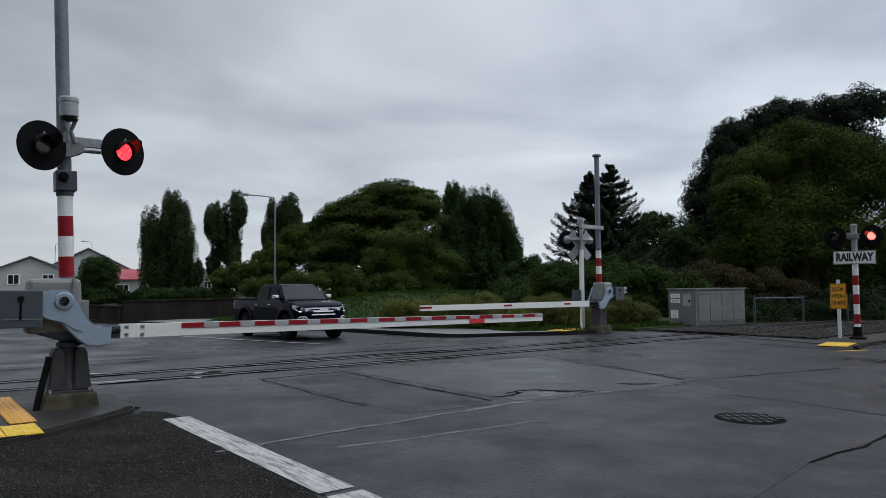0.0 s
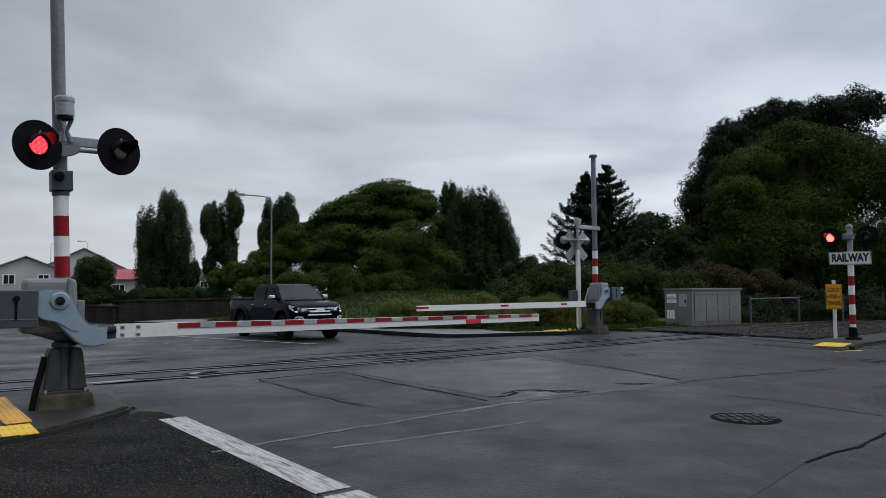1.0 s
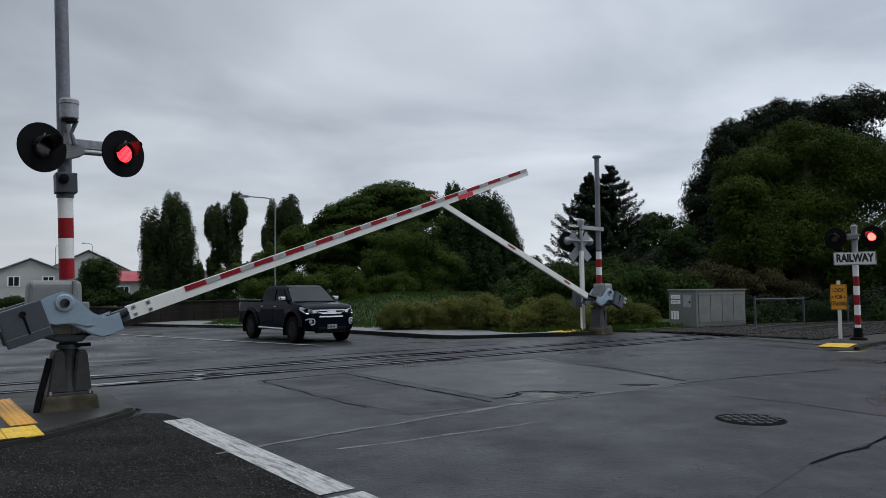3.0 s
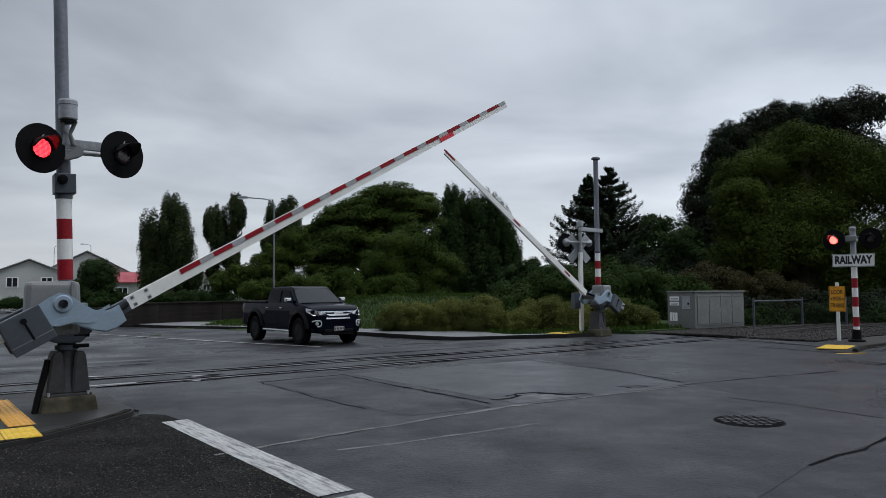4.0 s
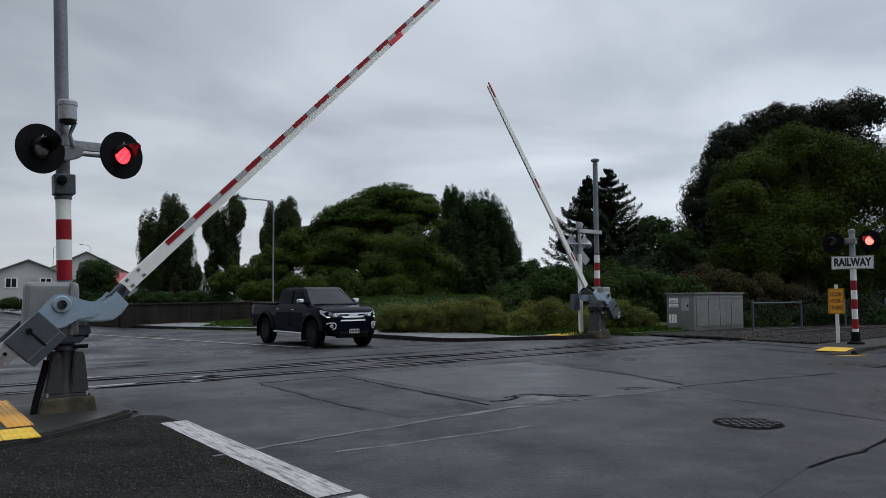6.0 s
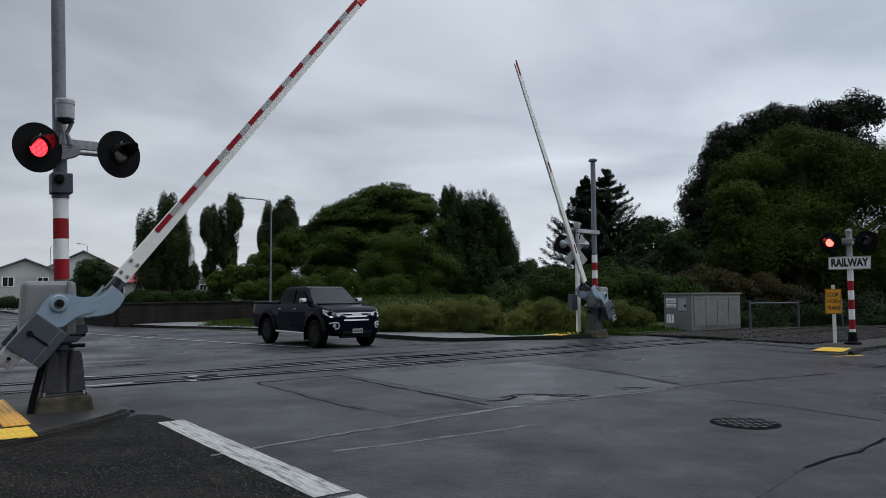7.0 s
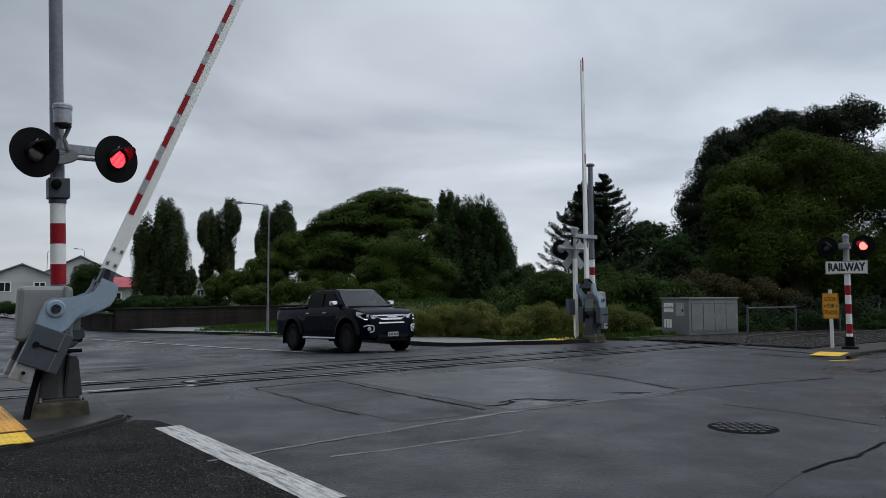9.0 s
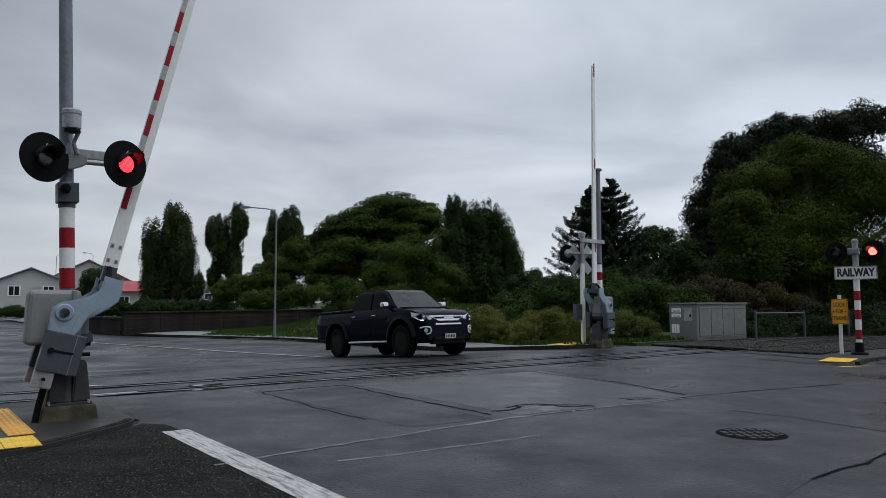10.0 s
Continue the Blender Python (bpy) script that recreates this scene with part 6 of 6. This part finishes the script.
# ---- grit lying on the coarse surface and in the gutter ----
def grit(name, label, place, count, lo, hi, material, seed):
    rng = np.random.default_rng(seed)
    c = np.array([place(rng) for _ in range(count)])
    octa = np.array([(1, 0, 0), (-1, 0, 0), (0, 1, 0), (0, -1, 0), (0, 0, 1), (0, 0, -1)], float)
    face = np.array([(0, 2, 4), (2, 1, 4), (1, 3, 4), (3, 0, 4), (2, 0, 5), (1, 2, 5), (3, 1, 5), (0, 3, 5)], np.int32)
    v = c[:, None, :] + octa[None] * rng.uniform(lo, hi, (count, 6, 1)) * np.array([1, 1, 0.7])
    me = bpy.data.meshes.new(name)
    me.vertices.add(6 * count); me.vertices.foreach_set("co", v.reshape(-1))
    me.loops.add(24 * count); me.loops.foreach_set("vertex_index", (face[None] + 6 * np.arange(count, dtype=np.int32)[:, None, None]).reshape(-1))
    me.polygons.add(8 * count); me.polygons.foreach_set("loop_start", np.arange(0, 24 * count, 3, dtype=np.int32))
    me.update(calc_edges=True)
    me.materials.append(material)
    return tagged(new(name, me), label, "grit", kind="stuff")


def on_patch(rng):
    while True:
        x, y = rng.uniform(-5.0, -0.6), rng.uniform(4.0, 8.4)
        edge = -3.62 if y > 7 else -3.62 - (7 - y) * 1.3
        if edge < x < -2.95 + (7.6 - y) * 0.78:
            return (x, y, 0.005)


GRITPALE = mat("pale_grit", (0.10, 0.097, 0.090), 0.9, island=0.6, scale=6, fine=40)
GRITDARK = mat("dark_grit", (0.012, 0.012, 0.012), 0.9, island=0.4, scale=6, fine=40, spec=0.1)
grit("gravel", "loose pale chips on the dark chipseal", on_patch, 6000, 0.003, 0.0075, GRITPALE, 81)
grit("gravel", "dark chips on the dark chipseal", on_patch, 9000, 0.003, 0.007, GRITDARK, 82)
grit("road_grit", "small dark specks scattered on the road", lambda r: (r.uniform(-1.5, 5.5), r.uniform(4.3, 10.5), 0.004), 700, 0.002, 0.006, GRITDARK, 83)
grit("road_grit", "small pale specks scattered on the road", lambda r: (r.uniform(-1.5, 5.5), r.uniform(4.3, 10.0), 0.004), 3500, 0.0018, 0.0045, GRITPALE, 84)
tree("undergrowth", "low dark weeds behind the cabinet and fence", "shrub", [(11.6, 0.25, 1.2, 0.6), (14.0, 0.3, 1.3, 0.6), (16.5, 0.3, 1.4, 0.65), (19.2, 0.3, 1.4, 0.65), (22.5, 0.3, 1.6, 0.7)], 26.6, 0.9, 0.10, DARKGREEN, 9000, 85, trunk=False)
# ---- ballast ----
bm = bmesh.new()
q = [us(18.0, 10.6), us(140, 10.6), us(140, 14.45), us(18.0, 14.45)]
vs = [bm.verts.new((x, y, 0.035)) for x, y in q]
bm.faces.new(vs)
tagged(link("track_bed", bm, EARTH), "dark stony track bed", "track bed", kind="structure")
rng = np.random.default_rng(77)
k = 14000
uu, ss = 18.05 + 34 * rng.random(k) ** 1.6, rng.uniform(9.2, 14.3, k)
cen = np.stack([U.x * uu + N.x * ss, U.y * uu + N.y * ss, 0.03 + 0.03 * rng.random(k) + 0.02 * (np.abs(ss - 12.1) < 0.9)], 1)
octa = np.array([(1, 0, 0), (-1, 0, 0), (0, 1, 0), (0, -1, 0), (0, 0, 1), (0, 0, -1)], float)
face = np.array([(0, 2, 4), (2, 1, 4), (1, 3, 4), (3, 0, 4), (2, 0, 5), (1, 2, 5), (3, 1, 5), (0, 3, 5)], np.int32)
v = cen[:, None, :] + octa[None] * rng.uniform(0.018, 0.045, (k, 6, 1)) + rng.normal(size=(k, 6, 3)) * 0.006
me = bpy.data.meshes.new("ballast")
me.vertices.add(6 * k); me.vertices.foreach_set("co", v.reshape(-1))
idx = (face[None] + 6 * np.arange(k, dtype=np.int32)[:, None, None]).reshape(-1)
me.loops.add(24 * k); me.loops.foreach_set("vertex_index", idx)
me.polygons.add(8 * k); me.polygons.foreach_set("loop_start", np.arange(0, 24 * k, 3, dtype=np.int32))
me.update(calc_edges=True)
me.materials.append(BALLAST)
tagged(new("ballast", me), "grey-brown crushed ballast stones", "ballast", kind="stuff")
# ---- what moves ----
# seconds and the angle of the arm above level
NEAR_LIFT = [(0.0, -0.3), (1.3, -0.3), (1.4, 0.2), (1.5, 1.4), (1.6, 2.9), (1.7, 4.8), (1.8, 6.2), (1.9, 7.7), (2.0, 8.8), (2.1, 10.0), (2.3, 12.1), (2.5, 14.2), (4.0, 28.9), (4.5, 33.2), (5.0, 37.2), (5.5, 41.1), (6.8, 51.0), (7.0, 52.1), (7.5, 56.2), (8.0, 60.0), (8.5, 63.4), (9.0, 67.5), (9.5, 71.9), (10.0, 76.3)]
FAR_LIFT = [(0.0, 0.2), (1.3, 0.2), (1.4, 0.8), (1.5, 2.3), (1.6, 4.0), (1.7, 5.8), (1.8, 7.5), (1.9, 9.0), (2.0, 10.2), (2.1, 11.4), (2.3, 13.6), (2.5, 15.9), (4.5, 36.3), (5.5, 46.5), (7.0, 62.9), (7.5, 69.7), (8.0, 75.7), (8.5, 81.8), (9.0, 89.5), (9.3, 91.0), (10.0, 91.1)]
# truck: seconds, front axle x and y, heading
DRIVE = [(0.0, -4.22, 23.10, -51.5), (1.5, -4.22, 23.10, -51.5), (2.0, -4.18, 23.04, -51.5), (2.5, -4.07, 22.88, -51.5), (4.0, -3.60, 22.18, -51.5), (4.5, -3.46, 21.98, -51.5), (5.0, -3.30, 21.74, -51.5), (5.5, -3.14, 21.5, -51.5), (7.0, -2.84, 21.12, -51.5), (7.5, -2.68, 20.9, -51.5), (8.0, -2.44, 20.6, -51.5), (8.5, -2.16, 20.3, -51.5), (9.0, -1.68, 19.85, -51.5), (9.5, -1.08, 19.25, -51.5), (10.0, -0.35, 18.58, -51.0)]
# spells in which the first lamp of each pair is lit; the second is lit between them
LIT = [(0.167, 0.567), (0.867, 1.267), (1.567, 1.967), (2.267, 2.733), (3.033, 3.433), (3.733, 4.2), (4.567, 4.967), (5.367, 5.767), (6.1, 6.5), (6.933, 7.367), (7.667, 8.167), (8.467, 8.9), (9.267, 9.667)]


# slides the added disc before or behind the diodes to imitate flashing
def unlit_disc_rows(spells, lit_inside):
    open_, shut = pose(0, 0.03, 0), pose(0, -0.012, 0)
    a, b = (shut, open_) if lit_inside else (open_, shut)
    rows = [(0.0, a)]
    for t0, t1 in spells:
        rows += [(t0 - 1 / 30, a), (t0, b), (t1 - 1 / 30, b), (t1, a)]
    return rows + [(10.0, a)]


def motions():
    for arm, lift in ((near_arm, NEAR_LIFT), (far_arm, FAR_LIFT)):
        walk(arm, [(t, pose(-0.09, 0, 1.245, 0, -a, 0)) for t, a in lift])
    rows, roll, last = [], [], None
    for t, x, y, h in DRIVE:
        d = Vector((math.cos(radians(h)), math.sin(radians(h)), 0))
        f0, f1 = fall(x, y), fall(x - 3.095 * d.x, y - 3.095 * d.y)
        rows.append((t, pose(x, y, f0, 0, -math.degrees(math.atan2(f0 - f1, 3.095)), h)))
    walk(truck, [(t, Matrix.Translation(m.translation) @ pose(0, 0, 0, 0, 0, h) @ pose(0, 0, 0, 0, -math.degrees(math.atan2(fall(x, y) - fall(x - 3.095 * math.cos(radians(h)), y - 3.095 * math.sin(radians(h))), 3.095)), 0)) for (t, m), (_, x, y, h) in zip(rows, DRIVE)])
    for wh in truck_wheels:
        base = wh.matrix_basis.copy()
        gone, turned, prev = 0.0, [], None
        for t, x, y, h in DRIVE:
            here = Vector((x, y))
            step = (here - prev[1]).length if prev else 0.0
            k = max(1, math.ceil(step / 0.4))
            for i in range(1, k + 1):
                tt = t if not prev else prev[0] + (t - prev[0]) * i / k
                turned.append((tt, base @ pose(0, 0, 0, 0, math.degrees((gone + step * i / k) / 0.40), 0)))
            gone += step
            prev = (t, here)
        walk(wh, turned)
    for first, second in lamp_pairs:
        walk(first, unlit_disc_rows(LIT, True))
        walk(second, unlit_disc_rows(LIT, False))


motions()
